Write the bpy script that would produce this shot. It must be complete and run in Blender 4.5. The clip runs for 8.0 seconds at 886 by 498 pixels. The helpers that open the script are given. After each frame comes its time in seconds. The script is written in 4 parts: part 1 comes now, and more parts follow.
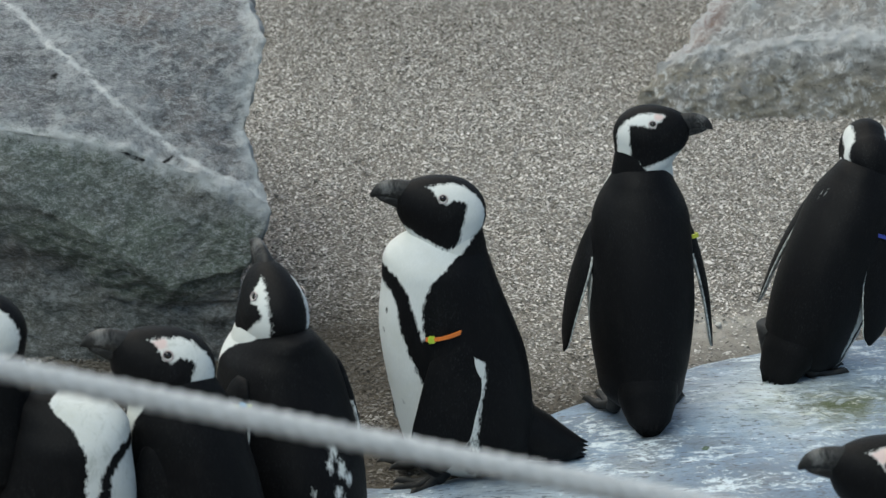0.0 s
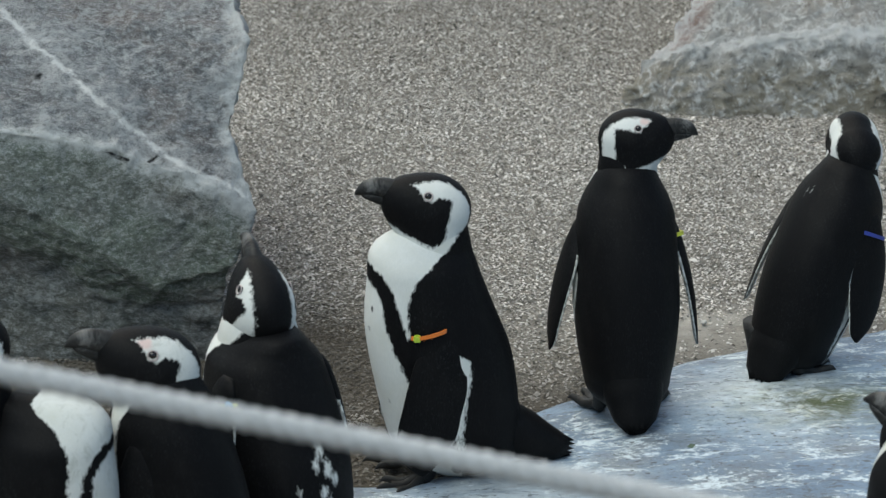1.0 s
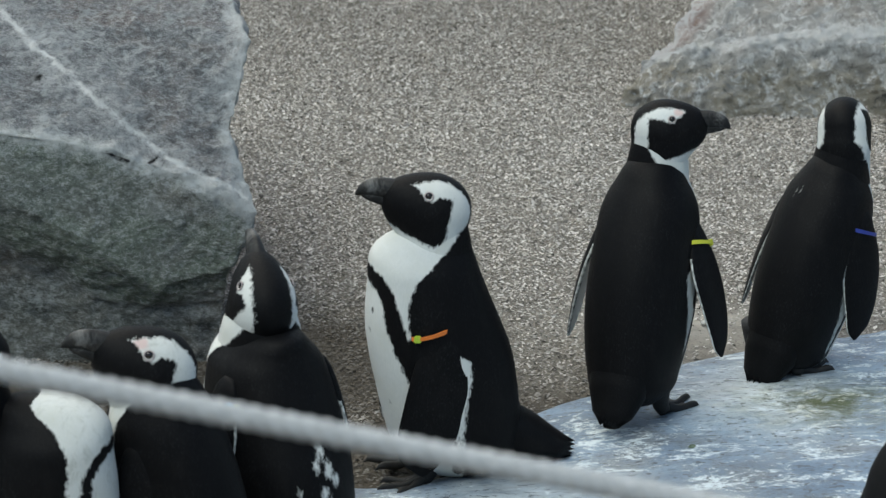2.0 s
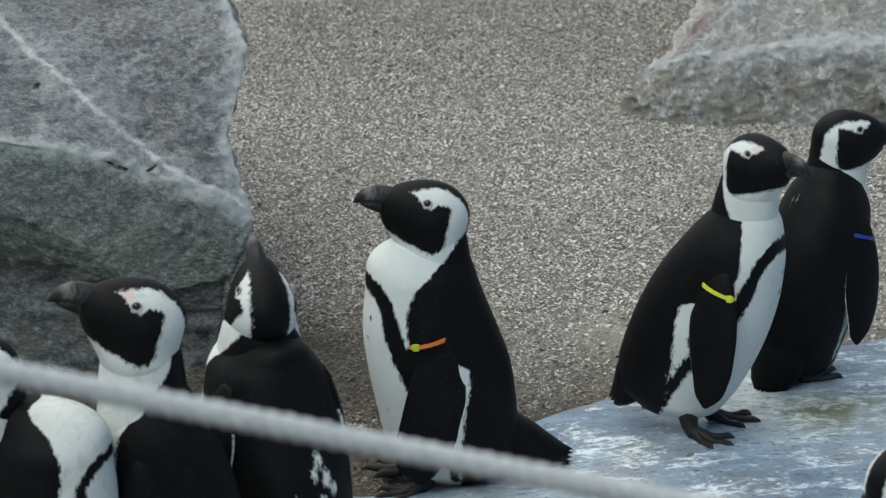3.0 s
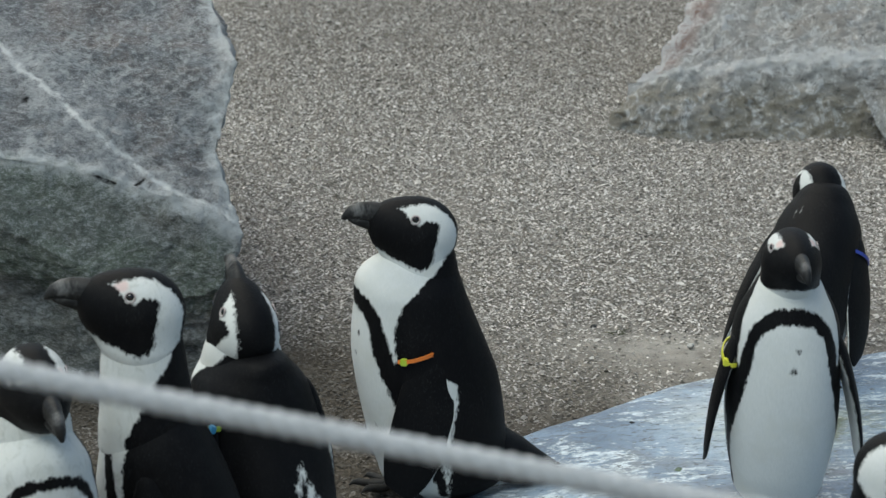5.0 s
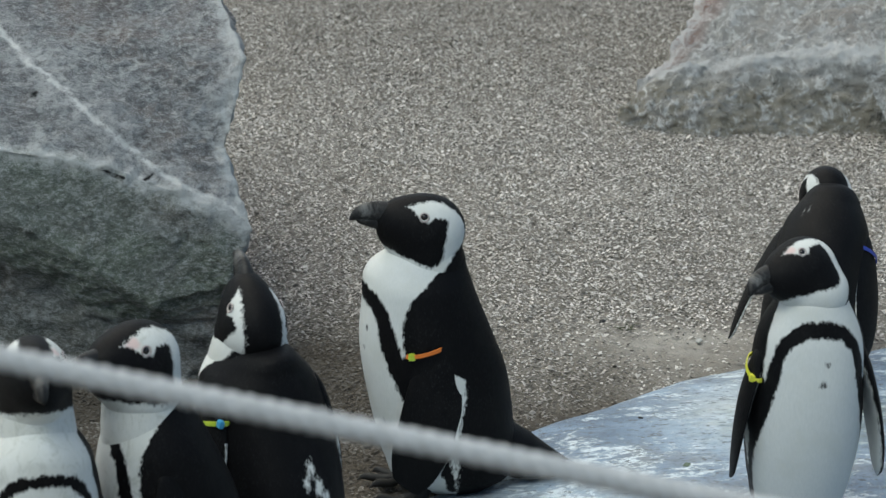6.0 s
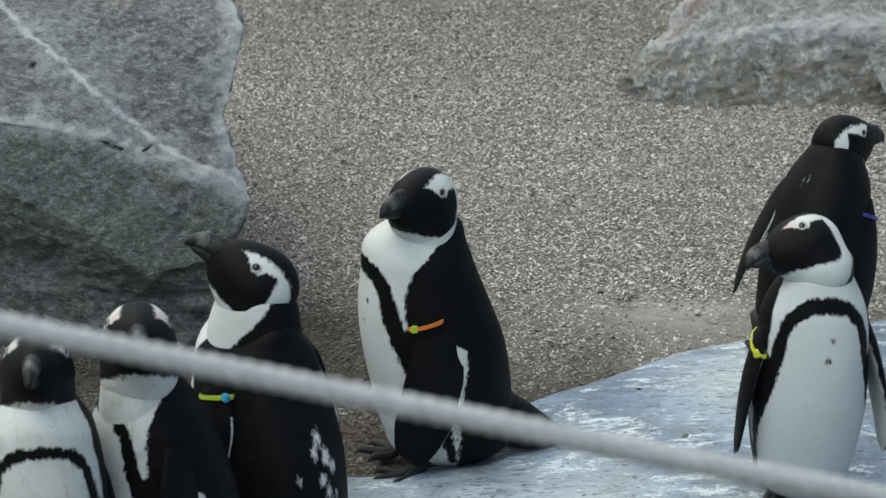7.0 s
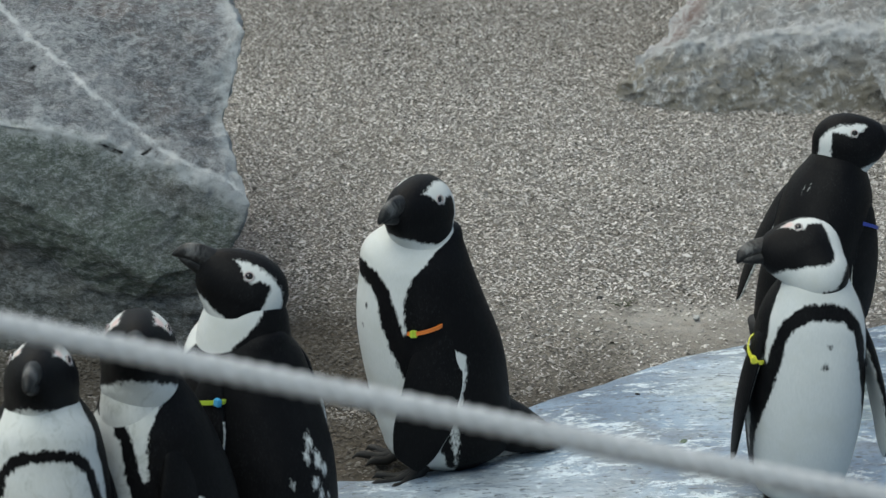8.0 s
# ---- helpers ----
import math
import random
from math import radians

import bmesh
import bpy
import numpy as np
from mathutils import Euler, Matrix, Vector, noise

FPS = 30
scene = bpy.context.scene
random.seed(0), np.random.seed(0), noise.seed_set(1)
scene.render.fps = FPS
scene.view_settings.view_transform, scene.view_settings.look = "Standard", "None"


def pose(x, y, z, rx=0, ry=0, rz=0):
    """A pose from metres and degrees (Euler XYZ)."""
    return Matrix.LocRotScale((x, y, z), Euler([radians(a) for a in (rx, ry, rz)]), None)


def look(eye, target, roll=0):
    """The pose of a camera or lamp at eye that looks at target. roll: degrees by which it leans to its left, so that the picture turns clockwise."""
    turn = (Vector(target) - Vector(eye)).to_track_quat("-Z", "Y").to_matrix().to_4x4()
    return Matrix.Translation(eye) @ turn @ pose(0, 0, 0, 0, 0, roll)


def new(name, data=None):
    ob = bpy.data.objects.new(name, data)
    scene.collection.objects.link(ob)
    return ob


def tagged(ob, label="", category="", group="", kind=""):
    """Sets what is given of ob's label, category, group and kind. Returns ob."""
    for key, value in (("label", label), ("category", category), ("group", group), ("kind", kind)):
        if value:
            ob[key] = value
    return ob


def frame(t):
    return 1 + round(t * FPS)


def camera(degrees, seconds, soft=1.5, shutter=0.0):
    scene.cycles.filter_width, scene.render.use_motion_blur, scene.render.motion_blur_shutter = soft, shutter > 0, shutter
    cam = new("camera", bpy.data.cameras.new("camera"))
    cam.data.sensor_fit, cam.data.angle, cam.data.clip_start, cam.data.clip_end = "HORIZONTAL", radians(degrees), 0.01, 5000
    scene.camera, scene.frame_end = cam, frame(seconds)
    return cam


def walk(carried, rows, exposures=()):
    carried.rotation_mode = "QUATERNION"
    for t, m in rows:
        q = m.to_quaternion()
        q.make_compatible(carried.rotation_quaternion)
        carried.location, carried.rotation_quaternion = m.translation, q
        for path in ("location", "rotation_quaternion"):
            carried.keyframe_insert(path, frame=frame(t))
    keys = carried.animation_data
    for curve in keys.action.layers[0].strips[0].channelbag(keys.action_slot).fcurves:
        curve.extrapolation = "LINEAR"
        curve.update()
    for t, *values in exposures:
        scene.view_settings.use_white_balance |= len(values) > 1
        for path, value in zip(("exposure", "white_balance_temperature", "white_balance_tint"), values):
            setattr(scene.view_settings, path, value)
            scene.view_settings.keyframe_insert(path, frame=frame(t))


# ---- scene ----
# ---------------------------------------------------------------- camera
EYE = Vector((0.0, -4.66, 2.07))


def view(yaw, pitch, roll):
    """Camera pose at the fixed eye: degrees to the left, downwards, and lean."""
    a, b = radians(yaw), radians(pitch)
    return look(EYE, EYE + 5.0 * Vector((-math.sin(a) * math.cos(b), math.cos(a) * math.cos(b), -math.sin(b))), roll)


cam = camera(16.0, 8.0, soft=1.4)
cam.data.dof.use_dof, cam.data.dof.focus_distance, cam.data.dof.aperture_fstop = True, 5.4, 11.0
walk(cam, [
    (0.0, view(0.287, 19.978, 0.116)),
    (0.5, view(0.314, 19.972, 0.179)),
    (1.0, view(0.000, 20.000, 0.000)),
    (1.5, view(0.009, 20.009, -0.086)),
    (3.0, view(-0.028, 19.838, -0.042)),
    (3.5, view(-0.332, 19.736, 0.384)),
    (4.0, view(-0.432, 19.654, 0.470)),
    (5.5, view(-0.182, 19.566, -0.043)),
    (6.0, view(-0.085, 19.666, 0.101)),
    (6.5, view(-0.024, 19.875, 0.102)),
    (7.0, view(-0.115, 20.189, 0.128)),
    (7.5, view(-0.121, 20.158, 0.241)),
    (8.0, view(-0.132, 20.108, 0.330)),
], exposures=[(0.0, 0.77, 6400, -2), (1.5, 0.77, 6400, -2), (3.5, 0.70, 6400, -2), (8.0, 0.68, 6400, -2)])

# ---------------------------------------------------------------- light: an overcast sky
world = bpy.data.worlds.new("overcast_sky")
scene.world = world
world.use_nodes = True
wn = world.node_tree.nodes
sky = wn.new("ShaderNodeTexSky")
sky.sky_type, sky.sun_disc = "NISHITA", False
sky.sun_elevation, sky.sun_rotation = radians(58), radians(-35)
sky.air_density, sky.dust_density, sky.ozone_density = 1.0, 4.0, 1.0
wn["Background"].inputs["Strength"].default_value = 0.10
world.node_tree.links.new(sky.outputs[0], wn["Background"].inputs["Color"])
sun_data = bpy.data.lights.new("sun", "SUN")
sun_data.energy, sun_data.angle, sun_data.color = 1.2, radians(35), (1.0, 0.97, 0.93)
sun = new("sun", sun_data)
sun.matrix_world = look((-2.0, -3.0, 6.0), (0, 0.5, 0))


# ---------------------------------------------------------------- materials
class Mat:
    """A small helper round one node material."""

    def __init__(self, name, rough=0.8, spec=0.4, metal=0.0):
        self.m = bpy.data.materials.new(name)
        self.m.use_nodes = True
        self.t = self.m.node_tree
        self.b = self.t.nodes["Principled BSDF"]
        self.b.inputs["Roughness"].default_value = rough
        self.b.inputs["Specular IOR Level"].default_value = spec
        self.b.inputs["Metallic"].default_value = metal

    def node(self, kind, **kw):
        n = self.t.nodes.new(kind)
        for k, v in kw.items():
            if k in ("operation", "data_type", "blend_type", "attribute_name", "feature", "wave_type", "bands_direction"):
                if k == "operation": n.operation = v
                elif k == "data_type": n.data_type = v
                elif k == "blend_type": n.blend_type = v
                elif k == "attribute_name": n.attribute_name = v
                elif k == "feature": n.feature = v
            else:
                n.inputs[k.replace("_", " ")].default_value = v
        return n

    def link(self, a, b):
        self.t.links.new(a, b)

    def coords(self, stretch=(1, 1, 1), turn=(0, 0, 0)):
        tc, mp = self.node("ShaderNodeTexCoord"), self.node("ShaderNodeMapping")
        mp.inputs["Scale"].default_value = stretch
        mp.inputs["Rotation"].default_value = [radians(a) for a in turn]
        self.link(tc.outputs["Object"], mp.inputs["Vector"])
        return mp.outputs[0]

    def noise(self, scale, detail=5.0, rough=0.6, distort=0.0, vec=None):
        n = self.node("ShaderNodeTexNoise", Scale=scale, Detail=detail, Roughness=rough, Distortion=distort)
        self.link(vec if vec else self.coords(), n.inputs["Vector"])
        return n.outputs["Fac"]

    def ramp(self, fac, stops):
        r = self.node("ShaderNodeValToRGB")
        els = r.color_ramp.elements
        while len(els) < len(stops):
            els.new(0.5)
        for e, (p, c) in zip(els, stops):
            e.position = p
            e.color = (*c, 1) if isinstance(c, tuple) else (c, c, c, 1)
        self.link(fac, r.inputs[0])
        return r.outputs[0]

    def math(self, op, a, b=None, clamp=False):
        n = self.node("ShaderNodeMath", operation=op)
        n.use_clamp = clamp
        for i, v in enumerate((a, b)):
            if v is None:
                continue
            if isinstance(v, (int, float)):
                n.inputs[i].default_value = v
            else:
                self.link(v, n.inputs[i])
        return n.outputs[0]

    def step(self, fac, lo, hi):
        n = self.node("ShaderNodeMapRange")
        self.link(fac, n.inputs["Value"])
        n.inputs["From Min"].default_value, n.inputs["From Max"].default_value = lo, hi
        return n.outputs["Result"]

    def mix(self, fac, a, b, kind="MIX"):
        n = self.node("ShaderNodeMix", data_type="RGBA", blend_type=kind)
        for i, v in ((0, fac), (6, a), (7, b)):
            if isinstance(v, (int, float)) and i == 0:
                n.inputs[i].default_value = v
            elif isinstance(v, tuple):
                n.inputs[i].default_value = (*v, 1)
            else:
                self.link(v, n.inputs[i])
        return n.outputs[2]

    def attr(self, name):
        return self.node("ShaderNodeAttribute", attribute_name=name).outputs["Fac"]

    def color(self, c):
        if isinstance(c, tuple):
            self.b.inputs["Base Color"].default_value = (*c, 1)
        else:
            self.link(c, self.b.inputs["Base Color"])
        return self

    def rough(self, r):
        self.link(r, self.b.inputs["Roughness"])
        return self

    def bump(self, height, strength=0.4, dist=0.004):
        n = self.node("ShaderNodeBump", Strength=strength, Distance=dist)
        self.link(height, n.inputs["Height"])
        self.link(n.outputs[0], self.b.inputs["Normal"])
        return self


def coat_material(name, white=(0.635, 0.645, 0.625), black=(0.0035, 0.0035, 0.004), ragged=0.0058, soiled=0.0):
    """Feathers: the attribute 'coat' is the distance in metres into the white; 'pink' marks bare skin."""
    k = Mat(name, rough=0.55, spec=0.11)
    n1, n2 = k.noise(230, 3, 0.6, 0.4, k.coords((1, 1, 0.45))), k.noise(60, 3, 0.6, 0.3)
    edge = k.math("ADD", k.math("MULTIPLY", k.math("SUBTRACT", n1, 0.5), ragged * 2.2),
                  k.math("MULTIPLY", k.math("SUBTRACT", n2, 0.5), ragged * 1.2))
    mask = k.step(k.math("ADD", k.attr("coat"), edge), -0.0022, 0.0022)
    soil = k.noise(14, 4, 0.6)
    whites = k.mix(k.step(soil, 0.45, 0.8), white, (white[0] * 0.86, white[1] * 0.85, white[2] * 0.78))
    fine = k.noise(420, 3, 0.7, vec=k.coords((1, 1, 0.22)))
    whites = k.mix(k.step(fine, 0.35, 0.75), whites, (white[0] * 0.90, white[1] * 0.91, white[2] * 0.91))
    if soiled:
        tuft = k.noise(48, 6, 0.75, 0.8, k.coords((1, 1, 0.6)))
        whites = k.mix(k.math("MULTIPLY", k.step(tuft, 0.52, 0.64), soiled), whites, (0.36, 0.37, 0.33))
        whites = k.mix(k.math("MULTIPLY", k.step(tuft, 0.68, 0.71), soiled), whites, (0.06, 0.06, 0.06))
    worn = k.noise(30, 5, 0.7, vec=k.coords((1, 1, 0.5)))
    blacks = k.mix(k.step(worn, 0.52, 0.85), black, (0.009, 0.0085, 0.0085))
    blacks = k.mix(k.step(fine, 0.55, 0.8), blacks, (0.012, 0.012, 0.0125))
    # feather sheen put into the black colour as patches of faint bluish specks
    tip = k.noise(340, 2, 0.5, 0.2, k.coords((1, 1, 0.6)))
    blacks = k.mix(k.math("MULTIPLY", k.step(tip, 0.56, 0.70), k.step(k.noise(11, 4, 0.65), 0.42, 0.66)), blacks, (0.015, 0.0155, 0.0165))
    base = k.mix(mask, blacks, whites)
    pink = k.step(k.math("ADD", k.attr("pink"), k.math("MULTIPLY", k.math("SUBTRACT", n1, 0.5), 0.004)), 0.0, 0.004)
    base = k.mix(k.math("MULTIPLY", pink, 0.8), base, (0.62, 0.45, 0.42))
    k.color(base)
    k.bump(k.math("ADD", fine, k.math("MULTIPLY", worn, 0.5)), 0.35, 0.0015)
    return k.m


def bill_material():
    k = Mat("bill_horn", rough=0.5, spec=0.3)
    n = k.noise(60, 4, 0.6, vec=k.coords((0.5, 1, 1.6)))
    m = k.noise(45, 5, 0.7, 0.6, k.coords((0.9, 0.6, 0.7)))
    c = k.mix(k.step(n, 0.4, 0.75), (0.006, 0.006, 0.006), (0.024, 0.023, 0.022))
    c = k.mix(k.math("MULTIPLY", k.step(m, 0.50, 0.68), k.step(k.attr("pale"), 0.0, 1.0)), c, (0.15, 0.147, 0.142))
    return k.color(c).bump(n, 0.6, 0.003).m


def plain(name, c, rough=0.5, spec=0.4, vary=0.25, scale=60, relief=0.2):
    k = Mat(name, rough, spec)
    n = k.noise(scale, 4, 0.6)
    k.color(k.mix(k.step(n, 0.3, 0.75), c, tuple(v * (1 - vary) for v in c)))
    return k.bump(n, relief, 0.002).m


def gravel_material():
    k = Mat("gravel_grit", rough=0.9, spec=0.2)
    g = k.node("ShaderNodeNewGeometry").outputs["Random Per Island"]
    c = k.ramp(g, [(0.0, (0.042, 0.038, 0.033)), (0.20, (0.165, 0.152, 0.138)), (0.5, (0.41, 0.384, 0.352)), (0.82, (0.62, 0.582, 0.538)), (1.0, (0.81, 0.77, 0.724))])
    big = k.noise(2.3, 4, 0.6)
    c = k.mix(k.math("MULTIPLY", k.step(big, 0.35, 0.7), 0.35), c, (0.27, 0.25, 0.225))
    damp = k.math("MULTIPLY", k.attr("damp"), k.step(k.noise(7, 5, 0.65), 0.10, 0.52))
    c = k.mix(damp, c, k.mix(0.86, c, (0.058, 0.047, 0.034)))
    k.color(c)
    return k.m


def ground_material():
    k = Mat("sandy_ground", rough=0.95, spec=0.15)
    big, mid, fine = k.noise(1.3, 4, 0.6), k.noise(14, 5, 0.65), k.noise(150, 5, 0.7)
    c = k.mix(k.step(mid, 0.3, 0.7), (0.175, 0.16, 0.138), (0.265, 0.245, 0.215))
    c = k.mix(k.step(fine, 0.45, 0.7), c, (0.275, 0.252, 0.222))
    c = k.mix(k.step(k.noise(210, 3, 0.6), 0.58, 0.68), c, (0.06, 0.053, 0.045))
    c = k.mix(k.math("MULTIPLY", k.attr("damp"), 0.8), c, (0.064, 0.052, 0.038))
    c = k.mix(k.math("MULTIPLY", k.attr("sand"), k.step(mid, 0.25, 0.6)), c, (0.40, 0.375, 0.335))
    k.color(c)
    return k.bump(k.math("ADD", k.math("MULTIPLY", mid, 2.0), fine), 0.8, 0.006).m


def boulder_material(name, vein=False, tone=1.0, pale=0.6):
    """Blue-grey gneiss: drawn-out grain, brown and mossy patches, pale lichen, pale broken rims, a quartz vein."""
    k = Mat(name, rough=0.88, spec=0.22)
    T = lambda r, g, b: (r * tone, g * tone, b * tone)
    grain = k.coords((0.75, 1, 1.35), (0, 34, 0))
    big, mid = k.noise(2.4, 5, 0.6, 0.5), k.noise(15, 10, 0.78, 0.3, grain)
    fine, speck = k.noise(110, 8, 0.82, 0.2, grain), k.noise(330, 4, 0.7)
    c = k.mix(k.step(mid, 0.37, 0.62), T(0.098, 0.101, 0.106), T(0.245, 0.252, 0.262))
    c = k.mix(k.math("MULTIPLY", k.step(k.noise(7.0, 8, 0.74, 1.0), 0.52, 0.63), 0.6), c, T(0.095, 0.088, 0.088))
    c = k.mix(k.math("MULTIPLY", k.step(k.noise(4.6, 6, 0.7, 0.9, grain), 0.47, 0.60), 0.75), c, T(0.185, 0.160, 0.150))
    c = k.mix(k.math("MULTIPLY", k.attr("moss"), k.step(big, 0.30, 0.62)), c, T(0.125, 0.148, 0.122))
    c = k.mix(k.math("MULTIPLY", k.step(fine, 0.50, 0.62), 0.85), c, T(0.39, 0.40, 0.405))
    c = k.mix(k.math("MULTIPLY", k.step(fine, 0.47, 0.34), 0.8), c, (0.045, 0.045, 0.044))
    c = k.mix(k.math("MULTIPLY", k.step(speck, 0.56, 0.66), 0.55), c, T(0.40, 0.41, 0.41))
    c = k.mix(k.math("MULTIPLY", k.step(speck, 0.42, 0.33), 0.5), c, (0.04, 0.04, 0.04))
    lichen = k.step(k.math("ADD", k.noise(5.5, 10, 0.80, 0.8), k.math("MULTIPLY", k.math("SUBTRACT", fine, 0.5), 0.5)), 0.55, 0.66)
    c = k.mix(k.math("MULTIPLY", lichen, pale), c, (0.50, 0.525, 0.53))
    rag = k.math("MULTIPLY", k.math("SUBTRACT", k.noise(30, 9, 0.82, 0.8), 0.5), 0.075)
    rim = k.math("MULTIPLY", k.step(k.math("ADD", k.attr("rim"), rag), 0.019, 0.002), k.step(k.noise(24, 7, 0.78), 0.33, 0.48))
    c = k.mix(k.math("MULTIPLY", rim, 0.9), c, (0.66, 0.68, 0.68))
    edge = k.step(k.node("ShaderNodeNewGeometry").outputs["Pointiness"], 0.54, 0.62)
    c = k.mix(k.math("MULTIPLY", edge, 0.4), c, (0.50, 0.52, 0.52))
    chips = k.math("MULTIPLY", k.step(k.attr("rim"), 0.060, 0.0), k.step(k.noise(17, 9, 0.82, 0.6), 0.50, 0.58))
    c = k.mix(k.math("MULTIPLY", chips, 0.55), c, (0.68, 0.70, 0.70))
    if vein:
        v = k.math("ADD", k.attr("vein"), k.math("MULTIPLY", k.math("SUBTRACT", k.noise(9, 3, 0.6), 0.5), 0.030))
        v = k.math("ADD", v, k.math("MULTIPLY", k.math("SUBTRACT", k.noise(48, 8, 0.8), 0.5), 0.016))
        soft = k.step(k.math("ABSOLUTE", v), 0.038, 0.002)
        c = k.mix(k.math("MULTIPLY", soft, k.step(k.noise(55, 8, 0.82), 0.44, 0.62)), c, (0.60, 0.615, 0.62))
        line = k.step(k.math("ABSOLUTE", v), 0.0052, 0.0012)
        c = k.mix(k.math("MULTIPLY", line, k.step(k.noise(42, 7, 0.78), 0.36, 0.52)), c, (0.78, 0.79, 0.785))
    crack = k.step(k.math("ADD", k.attr("crack"), k.math("MULTIPLY", k.math("SUBTRACT", k.noise(60, 4, 0.7), 0.5), 0.008)), 0.0042, 0.001)
    c = k.mix(crack, c, (0.012, 0.012, 0.013))
    k.color(c)
    return k.bump(k.math("ADD", k.math("MULTIPLY", mid, 1.8), k.math("ADD", k.math("MULTIPLY", fine, 1.2), k.math("MULTIPLY", speck, 0.35))), 0.9, 0.010).m


def far_rock_material():
    """Pale weathered gneiss: white chipped crest, brown-green lower face, a rusty flank."""
    k = Mat("far_gneiss", rough=0.9, spec=0.2)
    grain = k.coords((0.8, 1, 1.5), (0, 20, 0))
    big, mid = k.noise(4.5, 6, 0.7, 0.6), k.noise(17, 9, 0.8, 0.5, grain)
    fine, chip = k.noise(60, 7, 0.8, 0.3), k.noise(24, 9, 0.82, 1.2, k.coords((1, 1, 0.6)))
    c = k.mix(k.step(mid, 0.38, 0.60), (0.38, 0.372, 0.355), (0.66, 0.66, 0.648))
    c = k.mix(k.math("MULTIPLY", k.step(big, 0.46, 0.60), 0.6), c, (0.52, 0.465, 0.415))
    c = k.mix(k.math("MULTIPLY", k.attr("moss"), k.step(mid, 0.40, 0.52)), c, (0.44, 0.405, 0.335))
    c = k.mix(k.step(fine, 0.44, 0.36), c, (0.19, 0.185, 0.175))
    pale = k.step(k.math("ADD", chip, k.math("MULTIPLY", k.math("SUBTRACT", fine, 0.5), 0.5)), 0.52, 0.57)
    c = k.mix(k.math("MULTIPLY", pale, 0.85), c, (0.90, 0.90, 0.89))
    c = k.mix(k.math("MULTIPLY", k.step(chip, 0.40, 0.35), 0.85), c, (0.13, 0.13, 0.128))
    rag = k.math("MULTIPLY", k.math("SUBTRACT", k.noise(26, 8, 0.78, 0.6), 0.5), 0.13)
    rim = k.step(k.math("ADD", k.attr("rim"), rag), 0.030, 0.008)
    iron = k.math("MULTIPLY", k.step(k.attr("iron"), 0.2, 0.8), k.step(mid, 0.25, 0.52))
    c = k.mix(iron, c, (0.36, 0.215, 0.175))
    c = k.mix(k.math("MULTIPLY", rim, 0.85), c, (0.92, 0.92, 0.91))
    k.color(c)
    return k.bump(k.math("ADD", k.math("MULTIPLY", mid, 2.0), k.math("ADD", k.math("MULTIPLY", chip, 1.6), fine)), 1.0, 0.014).m


def slab_material():
    k = Mat("wet_slab", rough=0.4, spec=0.5)
    along = k.coords((0.8, 1.7, 1.0), (0, 0, -32))
    big, streak = k.noise(4.0, 5, 0.62, 0.3, along), k.noise(13.0, 9, 0.80, 0.35, along)
    fine, fleck = k.noise(85, 6, 0.75, 0.1), k.noise(80, 3, 0.55, 0.2, k.coords((0.75, 1.6, 1.0), (0, 0, 8)))
    c = k.mix(k.step(big, 0.36, 0.62), (0.082, 0.118, 0.172), (0.205, 0.285, 0.39))
    c = k.mix(k.math("MULTIPLY", k.step(k.noise(5.2, 6, 0.7, 0.4), 0.52, 0.66), 0.6), c, (0.17, 0.165, 0.155))
    c = k.mix(k.math("MULTIPLY", k.step(fine, 0.48, 0.62), 0.6), c, (0.10, 0.112, 0.135))
    lime = k.step(k.math("ADD", streak, k.math("MULTIPLY", k.math("SUBTRACT", fine, 0.5), 0.40)), 0.51, 0.60)
    lime = k.math("MAXIMUM", lime, k.math("MULTIPLY", k.attr("lime"), k.step(streak, 0.34, 0.50)))
    c = k.mix(k.math("MULTIPLY", lime, 0.82), c, (0.72, 0.79, 0.82))
    c = k.mix(k.math("MULTIPLY", k.step(fleck, 0.60, 0.64), 0.85), c, (0.085, 0.095, 0.105))
    al = k.attr("algae")
    c = k.mix(k.math("MULTIPLY", al, k.step(k.noise(22, 7, 0.75, 0.4), 0.38, 0.56)), c, (0.080, 0.095, 0.045))
    c = k.mix(k.math("MULTIPLY", al, k.step(k.noise(26, 7, 0.78, 0.5, along), 0.54, 0.62)), c, (0.60, 0.62, 0.55))
    k.color(c)
    k.rough(k.step(k.math("ADD", streak, k.math("MULTIPLY", fine, 0.4)), 0.15, 1.15))
    return k.bump(k.math("ADD", streak, k.math("MULTIPLY", fine, 0.6)), 0.5, 0.005).m


def rope_material():
    k = Mat("rope_fibre", rough=0.85, spec=0.2)
    n = k.noise(260, 4, 0.65, vec=k.coords((0.25, 1, 1)))
    c = k.mix(k.step(n, 0.3, 0.7), (0.31, 0.318, 0.328), (0.53, 0.54, 0.552))
    return k.color(c).bump(n, 0.5, 0.001).m


COAT = coat_material("feathers")
RUFFLED = coat_material("ruffled_feathers", ragged=0.0075, soiled=0.45)
BILL = bill_material()
FOOT = plain("foot_skin", (0.022, 0.021, 0.020), 0.6, 0.35, 0.5, 90, 0.6)
EYE_DARK = plain("eye_dark", (0.012, 0.008, 0.007), 0.08, 0.6, 0.1)
EYE_RING = plain("eye_skin", (0.42, 0.36, 0.35), 0.6, 0.3, 0.2, 300)
BOULDER = boulder_material("boulder_gneiss", vein=True, tone=1.42, pale=0.7)
FARROCK = far_rock_material()
SLAB = slab_material()
GROUND, GRAVEL, ROPE = ground_material(), gravel_material(), rope_material()
POST = plain("post_metal", (0.16, 0.16, 0.165), 0.45, 0.5, 0.3, 40, 0.1)

